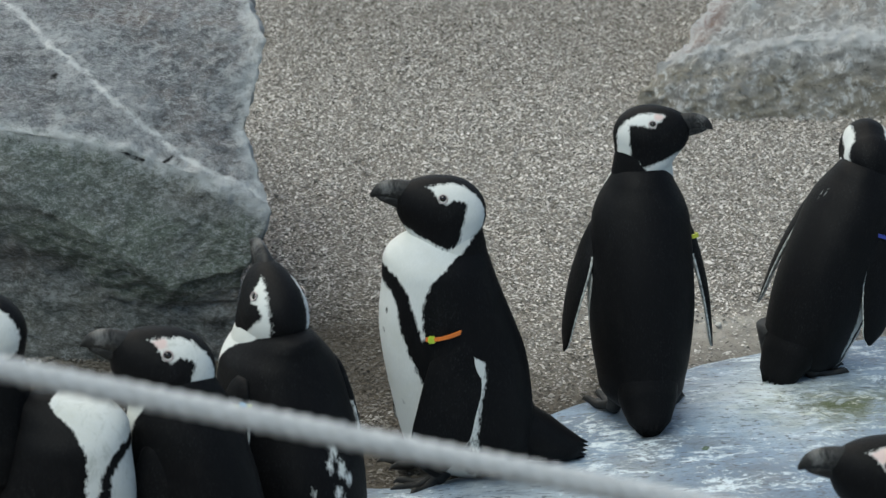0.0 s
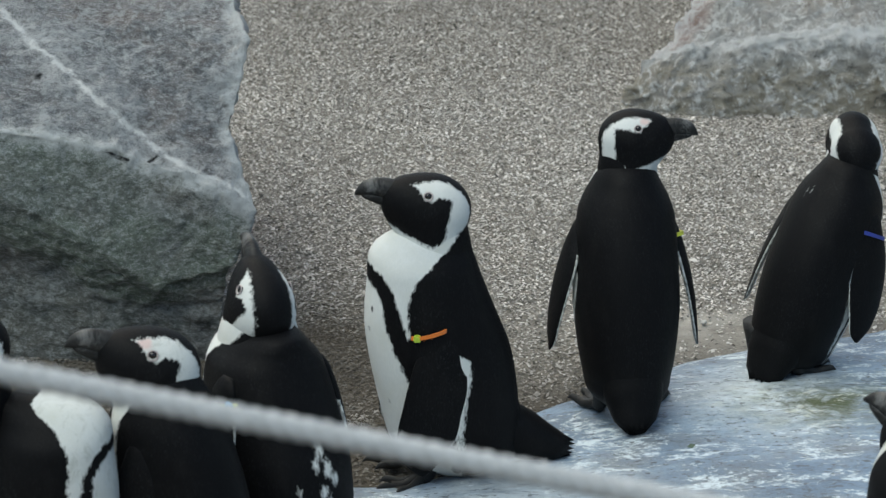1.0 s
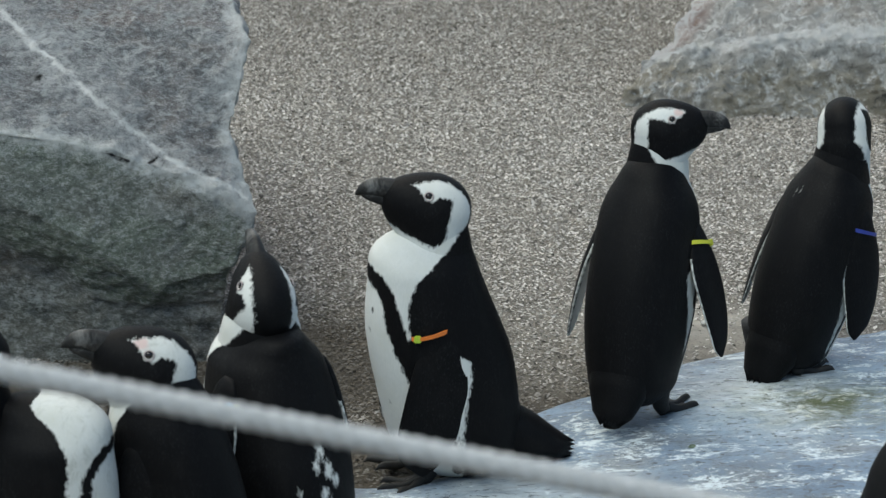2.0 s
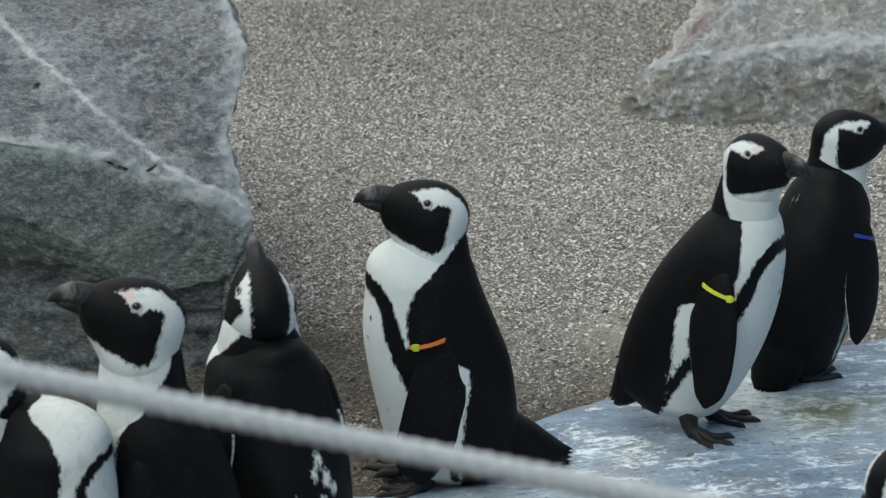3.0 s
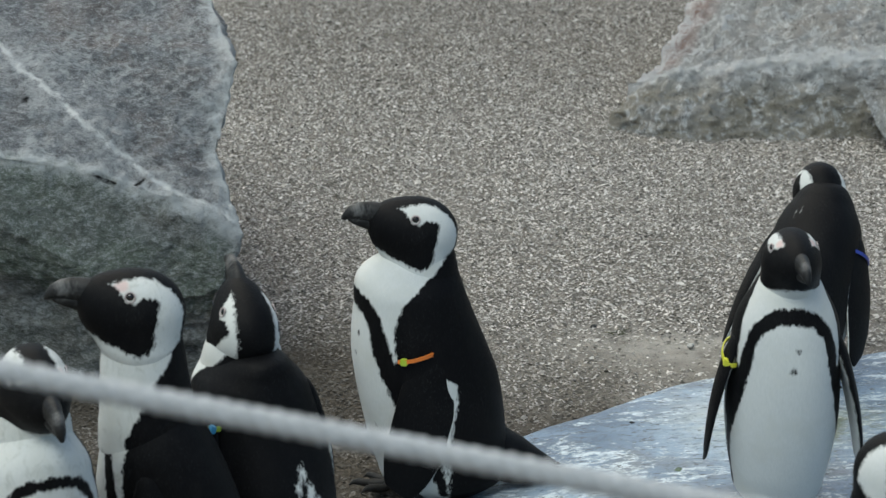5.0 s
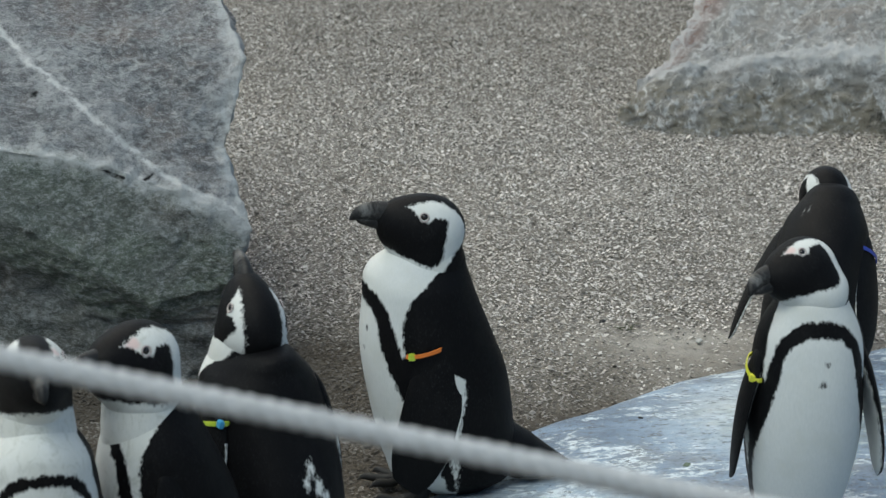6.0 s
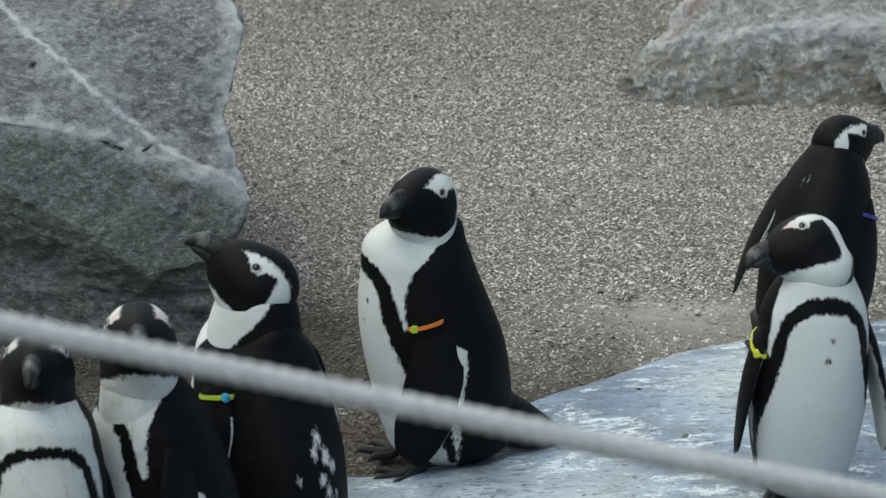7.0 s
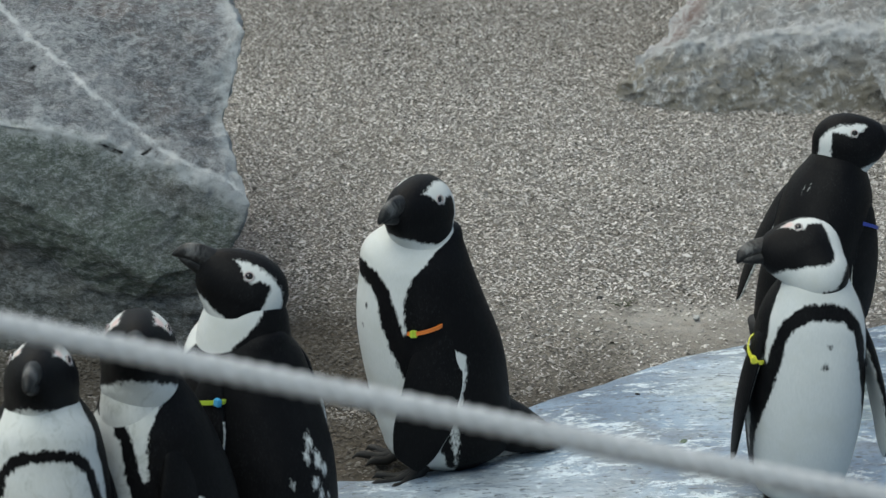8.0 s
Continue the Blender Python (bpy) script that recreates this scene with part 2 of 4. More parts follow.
SCRAP = plain("wilted_leaf", (0.17, 0.22, 0.155), 0.7, 0.3, 0.6, 300, 0.6)
DARKSTONE, PALESTONE = plain("dark_pebble", (0.045, 0.045, 0.045), 0.8, 0.3, 0.5, 300, 0.6), plain("pale_pebble", (0.50, 0.49, 0.46), 0.85, 0.3, 0.3, 300, 0.6)
STRAW = plain("withered_grass", (0.105, 0.110, 0.070), 0.8, 0.2, 0.5, 200, 0.3)


def tie(name, c):
    return plain(name, c, 0.35, 0.5, 0.15, 200, 0.05)


ORANGE, LIME, YELLOW, BLUE, SKYBLUE = (tie("orange_plastic", (0.75, 0.20, 0.03)), tie("lime_plastic", (0.48, 0.62, 0.05)),
                                       tie("yellow_plastic", (0.68, 0.68, 0.06)), tie("blue_plastic", (0.03, 0.05, 0.30)), tie("light_blue_plastic", (0.08, 0.38, 0.65)))


# ---------------------------------------------------------------- mesh helpers
def mesh_from(name, verts, faces, material, smooth=True, attrs=None):
    me = bpy.data.meshes.new(name)
    me.from_pydata([tuple(v) for v in verts], [], [tuple(f) for f in faces])
    me.materials.append(material)
    for key, vals in (attrs or {}).items():
        me.attributes.new(key, "FLOAT", "POINT").data.foreach_set("value", np.asarray(vals, np.float32))
    if smooth:
        me.polygons.foreach_set("use_smooth", [True] * len(me.polygons))
    me.update()
    return me


def part(name, me, parent, label=""):
    ob = new(name, me)
    ob.parent = parent
    return tagged(ob, label)


def grid_faces(nu, nv, wrap=True):
    """Faces of a grid of nu rings with nv points each."""
    out = []
    for i in range(nu - 1):
        for j in range(nv if wrap else nv - 1):
            a, b = i * nv + j, i * nv + (j + 1) % nv
            out.append((a, b, b + nv, a + nv))
    return out


def smooth_curve(keys, x):
    """Cubic through (x, value...) rows at the places x (array)."""
    k = np.array(keys, float)
    xs, vals = k[:, 0], k[:, 1:]
    d = np.gradient(vals, xs, axis=0)
    i = np.clip(np.searchsorted(xs, x) - 1, 0, len(xs) - 2)
    h = (xs[i + 1] - xs[i])
    s = ((np.clip(x, xs[0], xs[-1]) - xs[i]) / h)[:, None]
    h = h[:, None]
    return ((2 * s**3 - 3 * s**2 + 1) * vals[i] + (s**3 - 2 * s**2 + s) * h * d[i] + (-2 * s**3 + 3 * s**2) * vals[i + 1] + (s**3 - s**2) * h * d[i + 1])


def tube(path_fn, n, m, caps=True):
    """Rings along a path: path_fn(i/(n-1)) gives centre, axis u, axis v (with radii in them)."""
    verts = []
    for i in range(n):
        c, u, v = path_fn(i / (n - 1))
        for j in range(m):
            a = 2 * math.pi * j / m
            verts.append(Vector(c) + Vector(u) * math.cos(a) + Vector(v) * math.sin(a))
    faces = grid_faces(n, m)
    if caps:
        faces.append(tuple(reversed(range(m))))
        faces.append(tuple((n - 1) * m + j for j in range(m)))
    return verts, faces


def joined(pieces):
    V, F = [], []
    for v, f in pieces:
        o = len(V)
        V += list(v)
        F += [tuple(i + o for i in q) for q in f]
    return V, F


# ---------------------------------------------------------------- the setting: ground, slab, boulders
SLAB_EDGE = [(-0.19, -0.10), (-0.06, -0.085), (0.02, -0.03), (0.14, 0.20), (0.235, 0.276), (0.42, 0.437), (0.545, 0.497), (0.79, 0.59), (1.25, 0.74),
             (1.75, 0.55), (1.9, -0.5), (1.4, -1.3), (0.5, -1.6), (-0.1, -1.3), (-0.20, -0.6)]


def inside(x, y):
    """Distance from the slab's outline, positive within it (arrays)."""
    x, y = np.asarray(x, float), np.asarray(y, float)
    best, odd = np.full(x.shape, 1e9), np.zeros(x.shape, bool)
    for (ax, ay), (bx, by) in zip(SLAB_EDGE, SLAB_EDGE[1:] + SLAB_EDGE[:1]):
        dx, dy = bx - ax, by - ay
        s = np.clip(((x - ax) * dx + (y - ay) * dy) / (dx * dx + dy * dy), 0, 1)
        best = np.minimum(best, np.hypot(x - ax - s * dx, y - ay - s * dy))
        odd ^= ((ay > y) != (by > y)) & (x < dx * (y - ay) / (dy + 1e-12) + ax)
    return np.where(odd, best, -best)


def slab_z(x, y):
    d = np.maximum(inside(x, y), -0.05)
    rise = np.where(d > 0, 0.012 * (1 - np.exp(-np.maximum(d, 0) / 0.012)) + 0.050 * (1 - np.exp(-np.maximum(d, 0) / 0.30)), d * 1.0)
    return rise + np.where(d > 0, 0.004 * np.sin(7 * x + 3) * np.cos(9 * y) * np.minimum(1, d * 8), 0)


def foot_z(x, y):
    return max(0.004, float(slab_z(np.array([x]), np.array([y]))[0]))


def dark_brown_mask(x, y):
    """Where the ground turns darker brown: beside the slab, round the boulder's foot, far back."""
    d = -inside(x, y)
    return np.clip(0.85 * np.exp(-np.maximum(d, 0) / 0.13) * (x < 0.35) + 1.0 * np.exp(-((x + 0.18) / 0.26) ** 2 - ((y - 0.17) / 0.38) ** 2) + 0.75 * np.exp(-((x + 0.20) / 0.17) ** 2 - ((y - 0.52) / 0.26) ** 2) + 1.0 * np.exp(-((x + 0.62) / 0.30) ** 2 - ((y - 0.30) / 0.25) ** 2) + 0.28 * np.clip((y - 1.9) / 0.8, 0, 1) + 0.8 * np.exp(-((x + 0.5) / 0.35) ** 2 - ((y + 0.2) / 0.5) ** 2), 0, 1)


def build_ground():
    s = np.concatenate([-np.geomspace(300, 2.6, 24), np.linspace(-2.5, 4.0, 131), np.geomspace(4.2, 300, 24)])
    X, Y = np.meshgrid(s, s, indexing="ij")
    Z = np.array([0.010 * noise.noise((x * 2.1, y * 2.1, 0.3)) + 0.004 * noise.noise((x * 9, y * 9, 2.3)) for x, y in zip(X.ravel(), Y.ravel())])
    Z = Z - 0.006 - 0.03 * (inside(X.ravel(), Y.ravel()) > 0.03)
    n = len(s)
    faces = [(i * n + j, (i + 1) * n + j, (i + 1) * n + j + 1, i * n + j + 1) for i in range(n - 1) for j in range(n - 1)]
    me = mesh_from("ground", np.column_stack([X.ravel(), Y.ravel(), Z]), faces, GROUND, attrs={"damp": dark_brown_mask(X.ravel(), Y.ravel()), "sand": np.exp(-((X.ravel() - 0.44) / 0.17) ** 2 - ((Y.ravel() - 0.66) / 0.09) ** 2)})
    tagged(new("ground", me), "flat sandy ground strewn with fine grey grit", "ground", kind="structure")


def build_gravel():
    rng = np.random.default_rng(5)
    step = 0.0053
    ys = np.arange(-0.75, 3.6, step)
    P = []
    for y in ys:
        half = (y + 4.66) * 0.160 + 0.12
        xs = np.arange(-half, half, step)
        P.append(np.column_stack([xs, np.full(len(xs), y)]))
    P = np.concatenate(P)
    P += rng.uniform(-0.5, 0.5, P.shape) * step * 1.4
    d = inside(P[:, 0], P[:, 1])
    bare = np.exp(-((P[:, 0] - 0.42) / 0.22) ** 2 - ((P[:, 1] - 0.62) / 0.13) ** 2) * 0.85 + 0.6 * np.exp(-np.maximum(0, -d) / 0.09) * (d < 0)
    keep = (d < 0.004) & (rng.random(len(P)) > bare) & ~((P[:, 0] < -0.46) & (P[:, 1] > 0.62) & (P[:, 1] < 1.3))
    P = P[keep]
    n = len(P)
    size = rng.uniform(0.0014, 0.0031, n) * (1 + 0.7 * (rng.random(n) > 0.97))
    octa = np.array([(1, 0, 0), (0, 1, 0), (-1, 0, 0), (0, -1, 0), (0, 0, 1), (0, 0, -0.6)], float)
    V = octa[None] * (size[:, None, None]) * rng.uniform(0.55, 1.25, (n, 6, 1))
    V[:, :, 0] *= rng.uniform(1.1, 2.05, (n, 1))
    V[:, :, 2] *= 0.42
    a = rng.normal(0, 0.55, n) + np.pi * rng.integers(0, 2, n)
    tip = rng.normal(0, 0.35, (n, 2))
    V[:, :, 2] += V[:, :, 0] * tip[:, :1] + V[:, :, 1] * tip[:, 1:]
    c, s = np.cos(a)[:, None], np.sin(a)[:, None]
    x, y = V[:, :, 0] * c - V[:, :, 1] * s, V[:, :, 0] * s + V[:, :, 1] * c
    lift = 0.006 * np.array([noise.noise((p[0] * 2.1, p[1] * 2.1, 0.3)) for p in P]) - 0.003
    V = np.stack([x + P[:, :1], y + P[:, 1:], V[:, :, 2] + (lift + size * 0.2)[:, None]], -1).reshape(-1, 3)
    F = np.array([(0, 1, 4), (1, 2, 4), (2, 3, 4), (3, 0, 4), (1, 0, 5), (2, 1, 5), (3, 2, 5), (0, 3, 5)])
    F = (F[None] + 6 * np.arange(n)[:, None, None]).reshape(-1, 3)
    me = bpy.data.meshes.new("gravel")
    me.from_pydata(V.tolist(), [], F.tolist())
    me.materials.append(GRAVEL)
    me.attributes.new("damp", "FLOAT", "POINT").data.foreach_set("value", np.repeat(dark_brown_mask(P[:, 0], P[:, 1]), 6).astype(np.float32))
    tagged(new("gravel", me), "loose fine grey-brown gravel on the ground", "gravel", kind="stuff")


def build_slab():
    s1, s2 = np.linspace(-0.30, 1.95, 226), np.linspace(-1.65, 0.85, 251)
    X, Y = np.meshgrid(s1, s2, indexing="ij")
    x, y = X.ravel(), Y.ravel()
    wob = np.array([noise.noise((a * 9, b * 9, 4.0)) * 0.010 + noise.noise((a * 30, b * 30, 1.0)) * 0.003 for a, b in zip(x, y)])
    z = slab_z(x + wob, y + wob) + np.array([noise.noise((a * 6, b * 11, 7.0)) * 0.004 + noise.noise((a * 34, b * 34, 9.0)) * 0.0012 for a, b in zip(x, y)])
    ok = inside(x, y) > -0.03
    n = len(s2)
    ids, remap = np.where(ok)[0], -np.ones(len(x), int)
    remap[ids] = np.arange(len(ids))
    faces = []
    for i in range(len(s1) - 1):
        for j in range(n - 1):
            q = [remap[i * n + j], remap[(i + 1) * n + j], remap[(i + 1) * n + j + 1], remap[i * n + j + 1]]
            if min(q) >= 0:
                faces.append(q)
    algae = np.exp(-((x - 0.64) / 0.16) ** 2 - ((y - 0.16) / 0.11) ** 2)
    lime = 0.8 * np.exp(-((x - 0.10) / 0.25) ** 2 - ((y + 0.28) / 0.18) ** 2) + 1.0 * np.exp(-((x - 0.54) / 0.13) ** 2 - ((y - 0.20) / 0.18) ** 2)
    me = mesh_from("rock_slab", np.column_stack([x, y, z])[ids], faces, SLAB, attrs={"algae": algae[ids], "lime": lime[ids]})
    tagged(new("rock_slab", me), "low smooth wet blue-grey rock slab streaked with white droppings", "rock slab", kind="structure")


def faceted_rock(name, rows, material, label, rough=0.012, sub=26, seed=1.0, extra=None, ridge=None, side=None, coarse=0.8):
    """A rock from a coarse net of corners: flat facets, sharp ridges, broken by noise."""
    net = np.array(rows, float)
    R, C = net.shape[:2]
    u, v = np.linspace(0, R - 1, (R - 1) * sub + 1), np.linspace(0, C - 1, (C - 1) * sub + 1)
    i, j = np.minimum(u.astype(int), R - 2), np.minimum(v.astype(int), C - 2)
    fu, fv = (u - i)[:, None, None], (v - j)[None, :, None]
    G = lambda a, b: net[np.ix_(a, b)]
    pts = (1 - fu) * (1 - fv) * G(i, j) + fu * (1 - fv) * G(i + 1, j) + (1 - fu) * fv * G(i, j + 1) + fu * fv * G(i + 1, j + 1)
    flat = pts.reshape(-1, 3)
    nu, nv = len(u), len(v)
    faces = grid_faces(nu, nv, wrap=False)
    du, dv = np.gradient(pts, axis=0).reshape(-1, 3), np.gradient(pts, axis=1).reshape(-1, 3)
    nor = np.cross(dv, du)
    nor /= np.linalg.norm(nor, axis=1)[:, None] + 1e-9
    h = np.empty(len(flat))
    for k, p in enumerate(flat):
        q = Vector(p) * 1.0 + Vector((seed, 0, 0))
        h[k] = (noise.noise(q * 2.3) * coarse + noise.noise(q * 4) * 1.3 + noise.noise(q * 11) * 0.9 + abs(noise.noise(q * 9 + Vector((3, 1, 7)))) * -0.8 + abs(noise.noise(q * 23)) * -0.7 + noise.noise(q * 42) * 0.5 + noise.noise(q * 85) * 0.35)
    out = flat + nor * (h * rough)[:, None]
    U, W = np.meshgrid(u, v, indexing="ij")
    rim = np.full(len(flat), 1.0)
    if ridge is not None:
        rim = np.minimum(np.abs(U.ravel() - ridge) * 0.11, np.where(U.ravel() > ridge, np.abs(W.ravel() - side) * 0.060, 1.0))
    me = mesh_from(name, out, faces, material, attrs={"crack": np.full(len(flat), 1.0), **extra(flat), "rim": rim})
    return tagged(new(name, me), label, "boulder")


def build_rocks():
    left = [
        [(-1.5, 0.56, -0.06), (-0.84, 0.51, -0.06), (-0.60, 0.475, -0.06), (-0.50, 0.45, -0.06), (-0.40, 0.45, -0.06), (-0.44, 0.80, -0.06), (-0.60, 1.25, -0.06)],
        [(-1.5, 0.48, 0.25), (-0.82, 0.46, 0.20), (-0.62, 0.44, 0.13), (-0.50, 0.432, 0.10), (-0.38, 0.44, 0.12), (-0.43, 0.78, 0.12), (-0.60, 1.25, 0.12)],
        [(-1.5, 0.38, 0.41), (-0.81, 0.38, 0.362), (-0.635, 0.385, 0.270), (-0.49, 0.39, 0.160), (-0.362, 0.41, 0.190), (-0.42, 0.78, 0.20), (-0.60, 1.25, 0.22)],
        [(-1.5, 0.40, 0.48), (-0.806, 0.41, 0.446), (-0.56, 0.42, 0.404), (-0.43, 0.42, 0.352), (-0.320, 0.43, 0.285), (-0.40, 0.78, 0.30), (-0.60, 1.25, 0.30)],
        [(-1.5, 0.55, 0.55), (-0.81, 0.55, 0.520), (-0.58, 0.54, 0.490), (-0.45, 0.53, 0.450), (-0.368, 0.51, 0.400), (-0.42, 0.80, 0.42), (-0.60, 1.25, 0.42)],
        [(-1.5, 0.70, 0.63), (-0.82, 0.69, 0.590), (-0.60, 0.67, 0.560), (-0.46, 0.64, 0.545), (-0.338, 0.60, 0.540), (-0.37, 0.82, 0.55), (-0.60, 1.25, 0.50)],
        [(-1.5, 0.90, 0.76), (-0.85, 0.88, 0.690), (-0.62, 0.86, 0.660), (-0.50, 0.84, 0.640), (-0.400, 0.80, 0.620), (-0.43, 0.95, 0.60), (-0.60, 1.25, 0.55)],
        [(-1.5, 1.30, 0.70), (-0.85, 1.30, 0.680), (-0.70, 1.30, 0.650), (-0.65, 1.30, 0.620), (-0.600, 1.28, 0.600), (-0.60, 1.27, 0.59), (-0.60, 1.26, 0.56)],
        [(-1.5, 1.40, -0.06), (-0.85, 1.40, -0.06), (-0.70, 1.38, -0.06), (-0.65, 1.36, -0.06), (-0.62, 1.32, -0.06), (-0.61, 1.30, -0.06), (-0.60, 1.26, -0.06)],
    ]

    def vein(p):
        # signed distance to a line across the upper face
        a, b = np.array((-0.80, 0.587)), np.array((-0.335, 0.306))
        d = (b - a) / np.linalg.norm(b - a)
        q = p[:, [0, 2]] - a
        seg = [((-0.575, 0.400), (-0.548, 0.385), (-0.535, 0.382)), ((-0.497, 0.383), (-0.485, 0.388)), ((-0.70, 0.50), (-0.69, 0.498))]
        crack = np.min([poly_dist(p[:, 0], p[:, 2], s) for s in seg], axis=0)
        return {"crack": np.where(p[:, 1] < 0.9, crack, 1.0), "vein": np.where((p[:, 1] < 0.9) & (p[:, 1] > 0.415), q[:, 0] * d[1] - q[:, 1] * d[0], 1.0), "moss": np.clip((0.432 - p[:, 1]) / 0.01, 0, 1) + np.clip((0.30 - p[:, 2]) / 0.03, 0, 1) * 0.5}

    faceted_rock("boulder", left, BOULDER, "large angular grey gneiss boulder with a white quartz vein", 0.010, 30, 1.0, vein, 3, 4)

    far = [
        [(0.37, 1.93, -0.05), (0.55, 1.87, -0.05), (0.80, 1.87, -0.05), (1.10, 1.85, -0.05), (1.90, 1.9, -0.05)],
        [(0.395, 1.95, 0.04), (0.55, 1.92, 0.05), (0.80, 1.92, 0.05), (1.10, 1.90, 0.05), (1.90, 1.9, 0.06)],
        [(0.435, 2.02, 0.095), (0.58, 1.99, 0.135), (0.80, 1.99, 0.150), (1.10, 1.97, 0.150), (1.90, 2.0, 0.17)],
        [(0.53, 2.25, 0.135), (0.66, 2.25, 0.195), (0.85, 2.22, 0.225), (1.10, 2.20, 0.230), (1.90, 2.3, 0.25)],
        [(0.66, 2.65, 0.17), (0.75, 2.65, 0.240), (0.90, 2.60, 0.280), (1.10, 2.60, 0.300), (1.90, 2.7, 0.32)],
        [(0.72, 3.00, -0.05), (0.80, 3.02, -0.05), (0.95, 3.05, -0.05), (1.10, 3.05, -0.05), (1.90, 3.1, -0.05)],
    ]

    def iron(p):
        return {"iron": np.clip((p[:, 2] - 0.088) / 0.02, 0, 1) * np.clip(1 - (p[:, 0] - 0.44 - 0.40 * (p[:, 1] - 2.0)) / 0.10, 0, 1), "moss": np.clip((0.115 - p[:, 2]) / 0.04, 0.1, 1)}

    ob = faceted_rock("boulder", far, FARROCK, "broad pale grey boulder with rusty edge and lichen", 0.020, 44, 5.0, iron, 2, 0, 2.6)
    near = [
        [(1.02, 1.78, -0.05), (1.10, 1.70, -0.05), (1.40, 1.68, -0.05), (1.7, 1.8, -0.05)],
        [(0.960, 1.80, 0.05), (1.06, 1.74, 0.08), (1.40, 1.72, 0.09), (1.7, 1.82, 0.05)],
        [(0.925, 1.86, 0.125), (1.05, 1.84, 0.16), (1.40, 1.84, 0.17), (1.7, 1.86, 0.08)],
        [(1.00, 1.95, 0.02), (1.10, 1.95, 0.06), (1.40, 1.95, 0.10), (1.7, 1.95, 0.02)],
    ]
    faceted_rock("boulder", near, FARROCK, "small pale rock leaning against a broad boulder", 0.010, 20, 9.0, lambda p: {"iron": np.zeros(len(p)), "moss": np.full(len(p), 0.15)})


def build_scraps():
    """Small litter: a green scrap and a dark pebble on the slab, a dry tuft on the sand."""
    rng = random.Random(8)
    for name, x, y, r, flat, mat, label in (("leaf_scrap", 0.399, -0.02, 0.0062, 0.35, SCRAP, "crumpled grey-green leaf scrap on the slab"),
                                            ("pebble", 0.338, 0.208, 0.0034, 0.7, DARKSTONE, "small dark pebble on the slab"),
                                            ("pebble", 0.30, 0.74, 0.005, 0.6, DARKSTONE, "small dark pebble on the sand"),
                                            ("pebble", 0.47, 0.64, 0.0065, 0.6, PALESTONE, "small pale pebble on the sand")):
        V, F = [], grid_faces(9, 12)
        for i in range(9):
            for j in range(12):
                a, b = math.pi * i / 8, 2 * math.pi * j / 12
                k = r * (1 + 0.5 * noise.noise((3 * math.sin(a) * math.cos(b) + x * 90, 3 * math.sin(a) * math.sin(b), 3 * math.cos(a))))
                V.append((1.4 * k * math.sin(a) * math.cos(b), k * math.sin(a) * math.sin(b), flat * k * math.cos(a)))
        ob = new(name, mesh_from(name, V, F, mat))
        ob.location = (x, y, (foot_z(x, y) if inside(np.array([x]), np.array([y]))[0] > 0 else -0.002) + r * flat * 0.5)
        ob.rotation_euler = (0, 0, rng.uniform(0, 6))
        tagged(ob, label, name.replace("_", " "))
    for x, y, n, s, label in ((0.344, 0.691, 9, 0.026, "withered grass tuft lying on pale sand"), (-0.02, 0.62, 5, 0.018, "withered grass wisp on the gravel"), (0.10, 0.36, 4, 0.022, "broken straw beside the slab")):
        pieces = []
        for k in range(n):
            a, l, c = rng.uniform(0, 6.28), s * rng.uniform(0.6, 1.3), rng.uniform(-0.4, 0.4)
            w = rng.uniform(0.0009, 0.0016)
            o = Vector((rng.uniform(-s, s) * 0.4, rng.uniform(-s, s) * 0.3, 0))
            pieces.append(tube(lambda q, a=a, l=l, c=c, w=w, o=o: (o + Vector((l * q * math.cos(a + c * q), l * q * math.sin(a + c * q), 0.003 + 0.5 * l * q * (1 - q))), Vector((0, w * (1.1 - q), 0)), Vector((0, 0, w * (1.1 - q)))), 9, 6))
        v, f = joined(pieces)
        ob = new("grass_tuft", mesh_from("grass_tuft", v, f, STRAW))
        ob.location = (x, y, 0.0)
        tagged(ob, label, "dry grass")


def build_posts():
    """The two turned posts that hold the rope's ends, off to either side."""
    prof = [(0.0, 0.075), (0.02, 0.075), (0.03, 0.030), (0.9, 0.028), (0.96, 0.034), (0.98, 0.030), (1.0, 0.012)]
    for x, h in ((-1.4, 1.66), (1.4, 1.10)):
        hs, rs = [q[0] for q in prof], [q[1] for q in prof]
        path = lambda s, h=h: ((0, 0, s * h - 0.02), (float(np.interp(s, hs, rs)), 0, 0), (0, float(np.interp(s, hs, rs)), 0))
        v, f = tube(path, 61, 20)
        ob = new("rope_post", mesh_from("rope_post", v, f, POST))
        ob.location = (x, -2.83, 0)
        tagged(ob, "plain grey metal post holding the barrier rope", "post", "rope posts")


def build_rope():
    """Three twisted strands; the origin lies on the rope."""
    pieces = []
    n = 900
    for k in range(3):
        def path(s, k=k):
            x = -1.4 + 2.8 * s
            z = -0.207 * x + 0.012 * x * x
            a = 2 * math.pi * (x / 0.034 + k / 3)
            off = Vector((0, math.cos(a), math.sin(a))) * 0.0031
            return Vector((x, 0, z)) + off, Vector((0.0, 0.0057, 0)), Vector((0.0008, 0, 0.0057))
        pieces.append(tube(path, n, 8))
    v, f = joined(pieces)
    ob = new("rope", mesh_from("rope", v, f, ROPE))
    ob.location = (0, -2.83, 1.264)
    return tagged(ob, "slack grey twisted barrier rope, slightly frayed", "rope")


